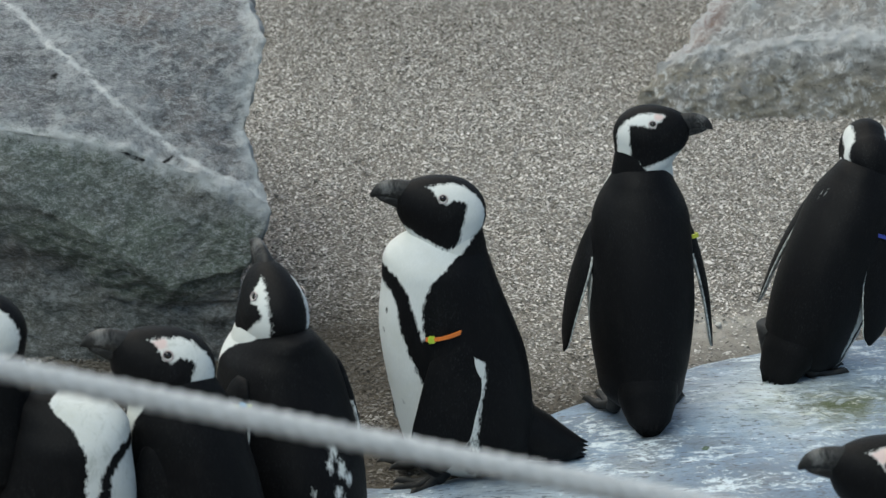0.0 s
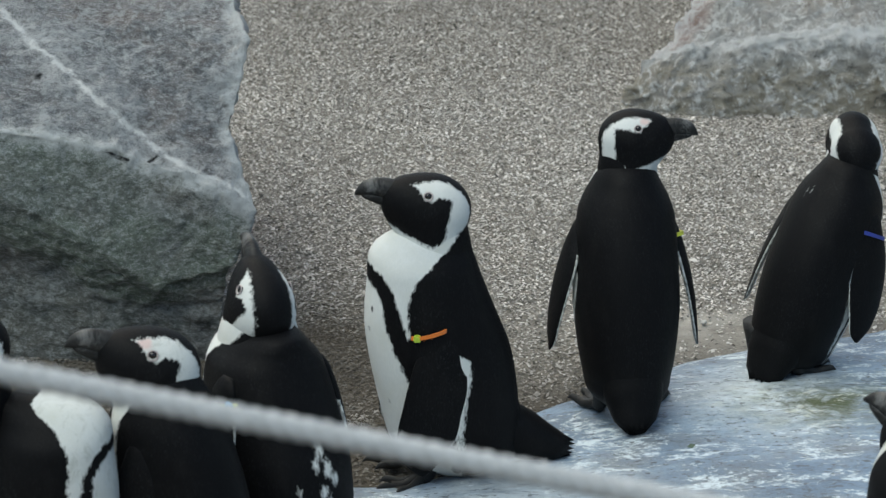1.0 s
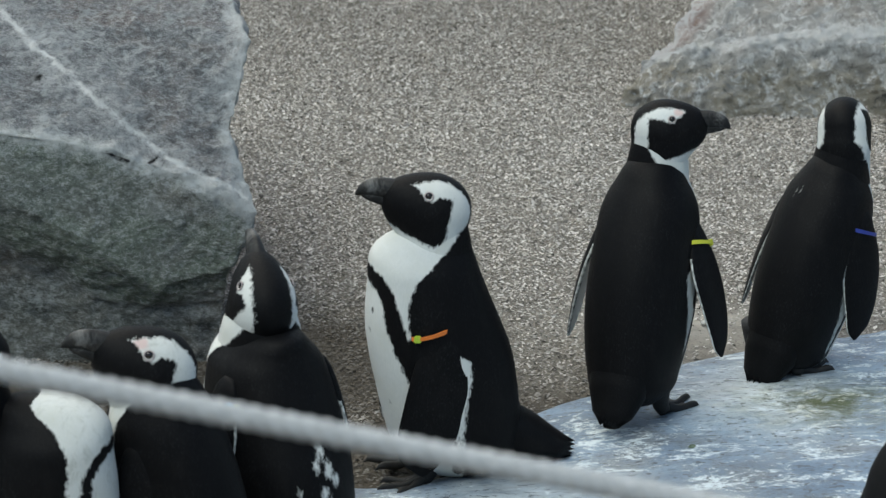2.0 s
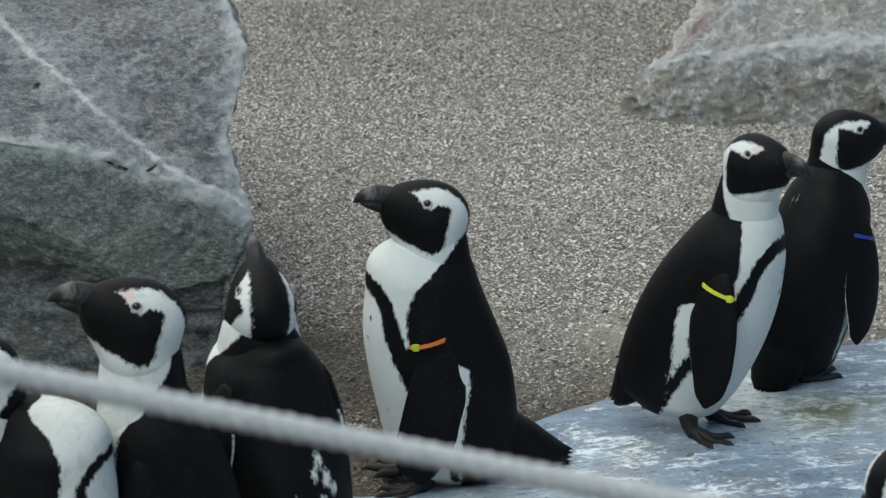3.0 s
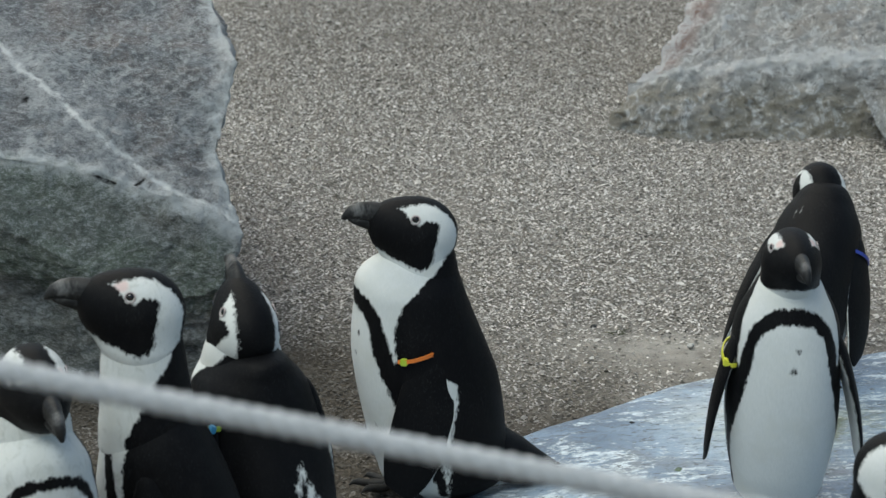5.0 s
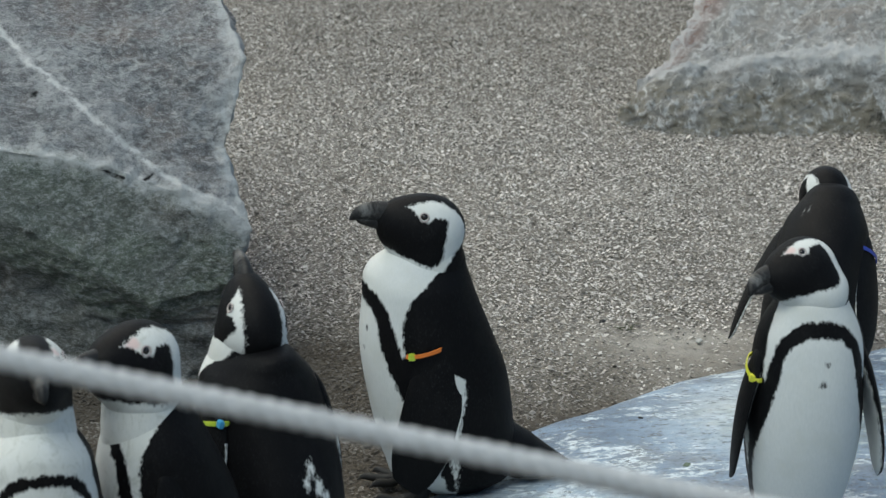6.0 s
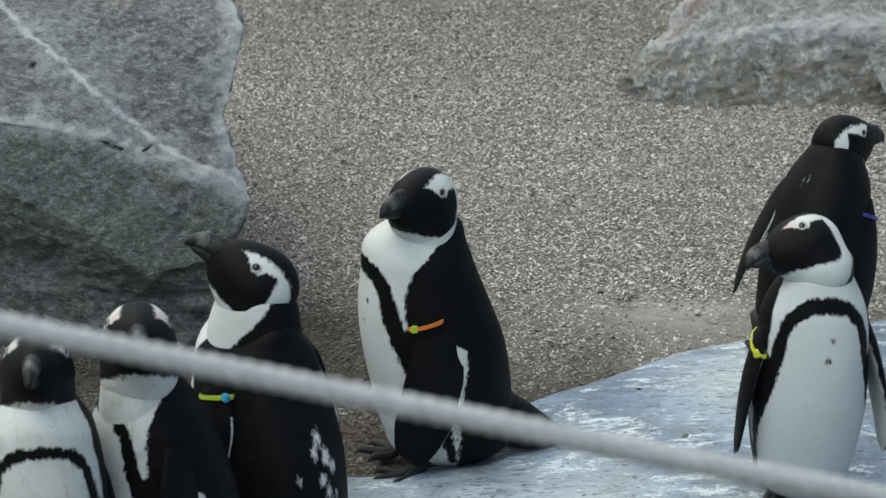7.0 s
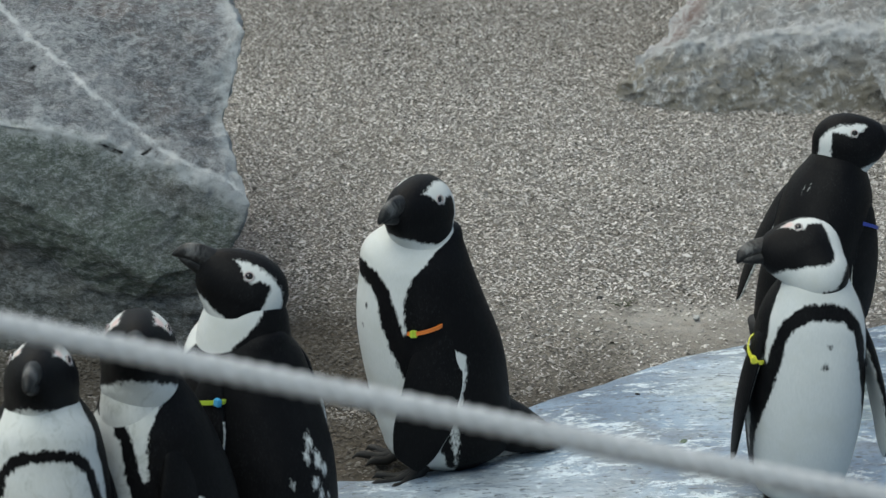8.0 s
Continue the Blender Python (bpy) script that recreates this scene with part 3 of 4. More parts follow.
# ---------------------------------------------------------------- penguins (local x forwards, y to the left, z up)
# rows: height, front, back, half width
CROUCHED = [(0.008, 0.050, -0.052, 0.038), (0.030, 0.092, -0.086, 0.066), (0.070, 0.114, -0.096, 0.082), (0.120, 0.1275, -0.092, 0.090), (0.168, 0.138, -0.087, 0.092), (0.216, 0.147, -0.078, 0.092),
            (0.260, 0.152, -0.062, 0.089), (0.290, 0.152, -0.050, 0.086), (0.340, 0.1475, -0.031, 0.078), (0.365, 0.147, -0.0225, 0.071), (0.386, 0.142, -0.0160, 0.057), (0.402, 0.128, -0.0130, 0.045), (0.414, 0.106, -0.004, 0.032), (0.422, 0.075, 0.026, 0.016)]
UPRIGHT = [(0.008, 0.046, -0.050, 0.044), (0.026, 0.078, -0.080, 0.064), (0.060, 0.099, -0.094, 0.074), (0.110, 0.115, -0.095, 0.083), (0.160, 0.125, -0.090, 0.088), (0.210, 0.130, -0.081, 0.088),
           (0.260, 0.130, -0.066, 0.085), (0.300, 0.125, -0.050, 0.083), (0.328, 0.120, -0.037, 0.078), (0.350, 0.113, -0.026, 0.069), (0.370, 0.106, -0.014, 0.058), (0.390, 0.096, -0.002, 0.047), (0.405, 0.080, 0.014, 0.034), (0.414, 0.060, 0.036, 0.014)]
NECK = Vector((0.054, 0.0, 0.384))

def poly_dist(px, pz, pts):
    best = np.full(px.shape, 1e9)
    for (ax, az), (bx, bz) in zip(pts, pts[1:]):
        dx, dz = bx - ax, bz - az
        s = np.clip(((px - ax) * dx + (pz - az) * dz) / (dx * dx + dz * dz), 0, 1)
        best = np.minimum(best, np.hypot(px - ax - s * dx, pz - az - s * dz))
    return best


def body_mesh(wide, tall, material, dots, band=0.0125, shape=UPRIGHT, flecks=(), flank=0.0, collar=(69, 80, 104, 150), ragged=0.0):
    """The trunk up to the shoulders; the coat's white: bib, belly and flanks, crossed by the black breast band."""
    nu, nv = 84, 104
    z = np.linspace(shape[0][0], shape[-1][0], nu)
    st = smooth_curve(shape, z)
    th = np.linspace(0, 2 * np.pi, nv, endpoint=False)
    T, Zg = np.meshgrid(th, z)
    xc, hd, hw = (st[:, :1] + st[:, 1:2]) / 2, (st[:, :1] - st[:, 1:2]) / 2, st[:, 2:3]
    c, s = np.cos(T), np.sin(T)
    X = xc + hd * np.sign(c) * np.abs(c) ** 0.94
    Y = hw * np.sign(s) * np.abs(s) ** 0.94 * wide
    u = np.degrees(np.abs(np.angle(np.exp(1j * T))))
    arc = np.radians(u) * 0.100
    ub = np.interp(Zg, [0.0, 0.05, 0.11, 0.16, 0.20, 0.225, 0.240, 0.252, 0.285, 0.31, 0.335, 0.358, 0.387, 0.418], [84, 88, 92, 98, 106, 107, 96, 66, 65, 65, *collar])
    back = np.radians(ub - flank * np.clip((0.25 - Zg) / 0.03, 0, 1) - u) * 0.095
    line = [(np.radians(a) * 0.100, h) for a, h in ((82, 0.03), (80, 0.09), (74, 0.145), (66, 0.19), (58, 0.235), (51, 0.275), (47, 0.305), (42, 0.328), (31, 0.345), (15, 0.353), (0, 0.355))]
    wobble = np.array([noise.noise((a * 60, h * 60, 3.0)) for a, h in zip((np.degrees(T) * 0.0017).ravel(), Zg.ravel())]).reshape(T.shape)
    coat = np.minimum(back, poly_dist(arc, Zg, line) - band * np.interp(Zg, [0.03, 0.12, 0.20, 0.30, 0.36], [0.45, 0.65, 1.1, 1.0, 0.85]) + wobble * (0.003 + ragged))
    coat = np.minimum(coat, poly_dist(arc, Zg, [(np.radians(70) * 0.100, 0.25), (np.radians(74) * 0.100, 0.18)]) - 0.020)
    for a, h, r in dots:
        coat = np.minimum(coat, np.hypot((np.degrees(np.angle(np.exp(1j * (T - np.radians(a)))))) * 0.00171, Zg - h) - r)
    for a, h, r in flecks:
        coat = np.maximum(coat, r - np.hypot((np.degrees(np.angle(np.exp(1j * (T - np.radians(a)))))) * 0.0017, (Zg - h) * 0.45))
    V = np.stack([X, Y, Zg * tall], -1).reshape(-1, 3)
    F = grid_faces(nu, nv) + [tuple(reversed(range(nv))), tuple((nu - 1) * nv + j for j in range(nv))]
    return mesh_from("body", V, F, material, attrs={"coat": coat.ravel(), "pink": np.full(coat.size, -1.0)})


HEAD = np.array((0.010, 0.0, 0.024))  # the head's centre from the joint on which it turns


def head_sdf(p, skirt=0.080, band_width=0.0165, feet=0.066):
    def ell(q, r):
        k0, k1 = np.linalg.norm(q / r, axis=-1), np.linalg.norm(q / r**2, axis=-1) + 1e-9
        return k0 * (k0 - 1) / k1

    def smin(a, b, k):
        h = np.clip(0.5 + 0.5 * (b - a) / k, 0, 1)
        return b * (1 - h) + a * h - k * h * (1 - h)
    d = ell(p - np.array((0.0, 0, 0.0)), np.array((0.058, 0.041, 0.048)))
    d = smin(d, ell(p - np.array((0.042, 0, 0.004)), np.array((0.037, 0.025, 0.029))), 0.028)
    d = smin(d, ell(p - np.array((0.036, 0, -0.016)), np.array((0.034, 0.028, 0.031))), 0.022)
    a, b = np.array((-0.008, 0, -0.018)), np.array((-0.008 - 0.075 * skirt, 0, -skirt))
    s = np.clip(((p - a) @ (b - a)) / ((b - a) @ (b - a)), 0, 1)
    neck = np.linalg.norm(p - a - s[..., None] * (b - a), axis=-1) - (0.0445 + 0.125 * skirt * s)
    return smin(d, neck, 0.034)


def surface_out(x, z):
    """How far the head's surface lies sideways at x, z from the head's centre."""
    ys = np.linspace(0.01, 0.08, 400)
    d = head_sdf(np.stack([np.full(400, x), ys, np.full(400, z)], -1))
    return float(ys[np.argmax(d > 0)])


def head_mesh(material, pinkness, hood=0.0, cheek=0.0225, bib_low=0.0, skirt=0.080, band_width=0.0165, feet=0.066):
    nu, nv = 96, 100
    ph, th = np.linspace(0.0001, np.pi - 0.0001, nu), np.linspace(0, 2 * np.pi, nv, endpoint=False)
    T, Pm = np.meshgrid(th, ph)
    D = np.stack([np.sin(Pm) * np.cos(T), np.sin(Pm) * np.sin(T), np.cos(Pm)], -1)
    r = np.full(T.shape, 0.02)
    for _ in range(110):
        r = r - head_sdf(D * r[..., None], skirt) * 0.7
    Q = D * r[..., None]
    x, z = Q[..., 0], Q[..., 2]
    y = np.abs(Q[..., 1])
    # the black mask: a rounded block from the eye down to the throat, its lower edge rising to the bill
    rear = -cheek - x
    top = z - 0.0235 - 0.55 * np.clip(x - 0.022, 0, 0.02) + 0.006 * np.clip((x + 0.004) / 0.01, 0, 1) * np.clip((0.022 - x) / 0.004, 0, 1)
    low = -0.054 + 0.24 * np.clip(x + 0.004, 0, 0.1) - z
    cut = 0.021
    disc = np.hypot(np.maximum(rear + cut, 0), np.maximum(low + cut, 0)) - cut
    disc = np.maximum(disc, np.maximum(rear, np.maximum(top, low)))
    # the black hood over crown and nape, between the white stripes
    stripe = np.interp(x, [-0.06, -0.03, 0.0, 0.02, 0.045], [0.017, 0.020, 0.019, 0.021, 0.026])
    stripe = np.where((x < 0) & (z < 0.0), np.interp(z, [-0.09, -0.05, -0.02, 0.0], [0.024, 0.020, 0.018, 0.0185]), stripe)
    stripe = stripe + hood * np.clip((0.03 - x) / 0.03, 0, 1)
    outer = np.where((x > 0.004) & (z < -0.02), 0.05, y - stripe)
    bib = (z + 0.0265 + bib_low + 1.26 * (x + 0.0486)) * 0.62
    outer = np.minimum(outer, bib)
    front = np.where(z > -0.01, 0.046 - x, 0.05)
    coat = np.minimum(np.minimum(disc, outer), front)
    pink = np.minimum(0.014 * pinkness - np.hypot((x - 0.026) * 0.7, (z - 0.034) * 1.0), coat + 0.001)
    V = (Q + HEAD).reshape(-1, 3)
    F = [f[::-1] for f in grid_faces(nu, nv)]
    return mesh_from("head", V, F, material, attrs={"coat": coat.ravel(), "pink": pink.ravel() if pinkness else np.full(coat.size, -1.0)})


def neck_mesh(material, nape, thick=1.0):
    """The tapering neck between shoulders and head, its lower end inside the body."""
    nu, nv = 46, 72
    V, coat = [], []
    for i in range(nu):
        s = i / (nu - 1)
        z = -0.17 + 0.245 * s
        r = thick * float(np.interp(z, [-0.17, -0.13, -0.09, -0.05, -0.03, 0.01, 0.04, 0.06, 0.075], [0.050, 0.069, 0.0680, 0.0620, 0.0590, 0.0540, 0.0485, 0.0420, 0.034]))
        for j in range(nv):
            t = 2 * math.pi * j / nv
            x = 0.004 * s + r * (float(np.interp(z, [-0.08, -0.01, 0.02, 0.075], [0.95, 1.08, 1.10, 1.02])) if math.cos(t) > 0 else 1.08) * math.cos(t)
            V.append((x, r * 0.97 * math.sin(t), z))
            coat.append((radians(float(np.interp(z, [-0.10, -0.02, 0.02, 0.060], nape))) - abs(math.atan2(math.sin(t), math.cos(t)))) * r)
    F = grid_faces(nu, nv) + [tuple(reversed(range(nv))), tuple((nu - 1) * nv + j for j in range(nv))]
    return mesh_from("neck", V, F, material, attrs={"coat": coat, "pink": [-1.0] * len(coat)})


def bill_meshes():
    up = [(0.042, 0.008, 0.022, 0.021), (0.062, 0.009, 0.0205, 0.0160), (0.080, 0.010, 0.0188, 0.0122), (0.095, 0.009, 0.0170, 0.0100), (0.107, 0.006, 0.0142, 0.0082), (0.116, 0.001, 0.0100, 0.0060), (0.1205, -0.004, 0.0038, 0.0028)]
    lo = [(0.042, -0.010, 0.019, 0.0190), (0.062, -0.008, 0.0155, 0.0135), (0.080, -0.006, 0.0125, 0.0100), (0.095, -0.005, 0.0095, 0.0078), (0.107, -0.004, 0.0058, 0.0050), (0.112, -0.003, 0.0020, 0.0020)]
    out = []
    for name, rows, n in (("upper_bill", up, 22), ("lower_bill", lo, 16)):
        xs = np.linspace(rows[0][0], rows[-1][0], n)
        st = smooth_curve(rows, xs)
        V = []
        pale = []
        for x, (zc, hh, hw) in zip(xs, st):
            for j in range(18):
                a = 2 * math.pi * j / 18
                V.append((x + HEAD[0], hw * math.cos(a), zc + hh * math.sin(a) * (1.0 if math.sin(a) > 0 else 0.75) + HEAD[2]))
                pale.append(math.exp(-((x - 0.097) / 0.015) ** 2))
        F = grid_faces(n, 18) + [tuple(reversed(range(18))), tuple((n - 1) * 18 + j for j in range(18))]
        out.append(mesh_from(name, V, F, BILL, attrs={"pale": pale}))
    return out


def ball_mesh(name, r, material, squash=1.0):
    V, F = tube(lambda s: ((0, (-math.cos(math.pi * s)) * r * squash, 0), (r * math.sin(math.pi * s) + 1e-5, 0, 0), (0, 0, r * math.sin(math.pi * s) + 1e-5)), 11, 16)
    return mesh_from(name, V, F, material)


def ring_mesh(name, R, r, material, sx=1.0):
    V, n, m = [], 24, 8
    for i in range(n):
        a = 2 * math.pi * i / n
        for j in range(m):
            b = 2 * math.pi * j / m
            V.append(((R + r * math.cos(b)) * math.cos(a) * sx, r * math.sin(b), (R + r * math.cos(b)) * math.sin(a)))
    F = [(i * m + j, ((i + 1) % n) * m + j, ((i + 1) % n) * m + (j + 1) % m, i * m + (j + 1) % m) for i in range(n) for j in range(m)]
    return mesh_from(name, V, F, material)


def flipper_mesh(side, material, fin):
    nu, nv = 44, 28
    rows = [(0.0, 0.000, 0.010, 0.004), (0.05, 0.000, 0.019, 0.008), (0.14, 0.000, 0.026, 0.010), (0.35, -0.002, 0.0410, 0.0085), (0.6, 0.000, 0.0405, 0.0068), (0.8, 0.001, 0.0320, 0.0055), (0.94, -0.003, 0.0190, 0.004), (1.0, -0.006, 0.004, 0.002)]
    s = np.linspace(0, 1, nu)
    st = smooth_curve(rows, s)
    V, coat = [], []
    for t, (xc, w, th) in zip(s, st):
        for j in range(nv):
            a = 2 * math.pi * j / nv
            bow = 0.010 * math.sin(math.pi * min(1, t * 1.05)) * side
            V.append((-fin[2] * math.sin(math.pi * min(1, t * 1.1) ** 0.7) + (xc + w * math.cos(a)) * (1 + (fin[0] - 1) * min(1, t * 3)), side * th * math.sin(a) + bow * (1 - 0.4 * math.cos(a) ** 2), -0.235 * fin[1] * t + 0.014))
            inner = -math.sin(a)
            trail = -0.0012 if (math.cos(a) < -0.94 and 0.25 < t) else -0.02
            coat.append(max(trail + 0.0024, (inner - 0.45) * 0.012) if inner > 0 or trail > -0.01 else -0.02)
    F = grid_faces(nu, nv) + [tuple(reversed(range(nv))), tuple((nu - 1) * nv + j for j in range(nv))]
    if side < 0:
        F = [f[::-1] for f in F]
    return mesh_from("flipper", V, F, material, attrs={"coat": coat, "pink": [-1.0] * len(coat)})


def foot_mesh():
    pieces = []
    ankle = [(-0.016, 0.090, 0.026), (-0.010, 0.040, 0.017), (-0.006, 0.020, 0.013), (0.004, 0.008, 0.012)]
    pieces.append(tube(lambda s: ((float(np.interp(s, [0, .33, .66, 1], [a[0] for a in ankle])), 0, float(np.interp(s, [0, .33, .66, 1], [a[1] for a in ankle]))),
                                  (float(np.interp(s, [0, .33, .66, 1], [a[2] for a in ankle])), 0, 0.004), (0, float(np.interp(s, [0, .33, .66, 1], [a[2] for a in ankle])), 0)), 7, 12))
    for ang, ln in ((-27, 0.066), (0, 0.078), (27, 0.066)):
        d = Vector((math.cos(radians(ang)), math.sin(radians(ang)), 0))
        side = Vector((-d.y, d.x, 0))
        rows = [(0.0, 0.012, 0.011), (0.3, 0.009, 0.0085), (0.6, 0.0075, 0.0075), (0.82, 0.007, 0.0065), (0.9, 0.0035, 0.005), (1.0, 0.0008, 0.001)]
        def toe(s, d=d, side=side, ln=ln, rows=rows):
            h = float(np.interp(s, [r[0] for r in rows], [r[2] for r in rows]))
            w = float(np.interp(s, [r[0] for r in rows], [r[1] for r in rows]))
            return d * (ln * 1.15 * s - 0.004) + Vector((0, 0, h * (1.0 if s < 0.85 else 1.25) + 0.003 * math.sin(9 * s))), side * w * 0.8, Vector((0, 0, h))
        pieces.append(tube(toe, 14, 8))
    web, wf = [], []
    n = 14
    for lay in (0.0075, 0.001):
        for r in np.linspace(0.1, 1, 7):
            for k in range(n):
                a = radians(-27 + 54 * k / (n - 1))
                rr = r * (0.064 - 0.012 * abs(math.sin(2 * a / radians(27) * math.pi / 2)))
                web.append((rr * math.cos(a), rr * math.sin(a), lay + 0.002 * (1 - r)))
    for lay in range(2):
        for i in range(6):
            for k in range(n - 1):
                a = lay * 7 * n + i * n + k
                q = (a, a + n, a + n + 1, a + 1)
                wf.append(q if lay == 0 else q[::-1])
    pieces.append((web, wf))
    v, f = joined(pieces)
    return mesh_from("foot", v, f, FOOT)


def tail_mesh(material, long=0.10):
    """A stiff wedge that grows out of the lower back."""
    n, m = 26, 32
    V, coat = [], []
    for i in range(n):
        s = i / (n - 1)
        c = Vector((-0.045 - (long + 0.010) * s, 0, 0.090 - 0.062 * s - 0.022 * s * (1 - s)))
        w, h = float(np.interp(s, [0, 0.5, 0.85, 1], [0.054, 0.048, 0.034, 0.016])), float(np.interp(s, [0, 0.5, 0.9, 1], [0.048, 0.038, 0.020, 0.013]))
        up = Vector((-0.40, 0, 0.917))
        for j in range(m):
            a = 2 * math.pi * j / m
            q = c + Vector((0, w * math.cos(a), 0)) + up * (h * math.sin(a))
            if i >= n - 3:
                q.x -= 0.006 * math.sin(j * 4.1) * (i - n + 4) / 3
            V.append((q.x, q.y, max(0.003, q.z)))
            coat.append(-0.02)
    F = grid_faces(n, m) + [tuple(reversed(range(m))), tuple((n - 1) * m + j for j in range(m))]
    return mesh_from("tail", V, F, material, attrs={"coat": coat, "pink": [-1.0] * len(coat)})


def band_mesh(strap, size=0.98):
    """A flat plastic strap closed round the root of a flipper."""
    V, n = [], 28
    for i in range(n):
        a = 2 * math.pi * i / n
        for r, z in ((1.0, -0.0032), (1.10, -0.0032), (1.10, 0.0032), (1.0, 0.0032)):
            V.append((0.0285 * r * math.cos(a) * size, 0.0165 * r * math.sin(a) * size, z - 0.009 * math.cos(a)))
    F = [(i * 4 + j, ((i + 1) % n) * 4 + j, ((i + 1) % n) * 4 + (j + 1) % 4, i * 4 + (j + 1) % 4) for i in range(n) for j in range(4)]
    return mesh_from("flipper_band", V, F, strap, smooth=False)


def tag_mesh(material):
    bm = bmesh.new()
    bmesh.ops.create_cube(bm, size=1.0, matrix=Matrix.Diagonal((0.011, 0.008, 0.011, 1)))
    bmesh.ops.bevel(bm, geom=bm.edges[:], offset=0.0015, segments=2, affect="EDGES")
    me = bpy.data.meshes.new("tag")
    bm.to_mesh(me)
    bm.free()
    me.materials.append(material)
    return me


SHARED = {}
EYE_X, EYE_Z = 0.013, 0.0235
EYE_OUT = surface_out(EYE_X, EYE_Z) - 0.0012


def shared(key, make):
    if key not in SHARED:
        SHARED[key] = make()
    return SHARED[key]


def penguin(label, wide=1.0, tall=1.0, size=1.0, coat=COAT, pink=0.0, dots=(), band=None, band_side=1, tag=None, tail=0.10, tag_at=0.5, shape=UPRIGHT, flecks=(), band_width=0.0125, collar=(69, 80, 104, 150), twist=20,
            legs=0.0, drop=12, shoulder=0.0, flank=0.0, nape=(62, 80, 108, 148), hood=0.0, cheek=0.0255, bib_low=0.0, skirt=0.050, thick=1.0, fin=(1.0, 1.0, 0.0), feet=0.018, skull=1.0):
    """One bird: an Empty at its base with body, head, flippers, feet and tail."""
    root = new("penguin")
    root.empty_display_size = 0.1
    tagged(root, label, "penguin", "penguins by the boulder")
    root.scale = (size,) * 3
    p = {"root": root, "tall": tall, "wide": wide, "twist": twist, "legs": legs, "drop": drop, "shoulder": shoulder}
    p["body"] = part("body", body_mesh(wide, tall, coat, dots, band_width, shape, flecks, flank, collar), root)
    p["head"] = part("head", shared(("head", coat.name, pink, hood, cheek, bib_low, skirt), lambda: head_mesh(coat, pink, hood, cheek, bib_low, skirt)), root, "black face framed by a white curved stripe")
    p["head"].scale = (skull,) * 3
    p["neck"] = part("neck", shared(("neck", coat.name, nape, thick), lambda: neck_mesh(coat, nape, thick)), root)
    for me in shared("bill", bill_meshes):
        part(me.name, me, p["head"], "dark horn bill")
    for s in (1, -1):
        ye = EYE_OUT
        e = part("eye", shared("eye", lambda: ball_mesh("eye", 0.0056, EYE_DARK, 0.7)), p["head"], "dark glossy eye")
        e.location = (HEAD[0] + EYE_X, s * ye, HEAD[2] + EYE_Z)
        r = part("eye_ring", shared(("ring", pink > 0), lambda: ring_mesh("eye_ring", 0.0066, 0.0011, EYE_RING)), p["head"], "pale bare skin")
        r.location = (HEAD[0] + EYE_X, s * (ye + 0.0022), HEAD[2] + EYE_Z)
        r.rotation_euler = e.rotation_euler = (s * 0.30, 0, -s * 0.18)
        side = "left" if s > 0 else "right"
        p["flip_" + side] = part("flipper", shared(("flip", s, coat.name, fin), lambda s=s: flipper_mesh(s, coat, fin)), root)
        p["foot_" + side] = part("foot", shared("foot", foot_mesh), root, "black webbed foot")
        p["foot_" + side].location = (feet, s * 0.042 * wide, 0)
        p["foot_" + side].rotation_euler = (0, 0, s * 0.22)
        if band and s == band_side:
            b = part("flipper_band", band_mesh(band), p["flip_" + side], "bright plastic identity strap")
            b.location = (0.001, 0.003 * s, -0.028)
            if tag:
                g = part("band_tag", tag_mesh(tag), p["flip_" + side], "small plastic tag")
                g.location = (0.029 * math.cos(tag_at), s * (0.003 + 0.017 * math.sin(tag_at)), -0.028 - 0.009 * math.cos(tag_at))
    p["tail"] = part("tail", shared(("tail", coat.name, tail), lambda: tail_mesh(coat, tail)), root)
    return p


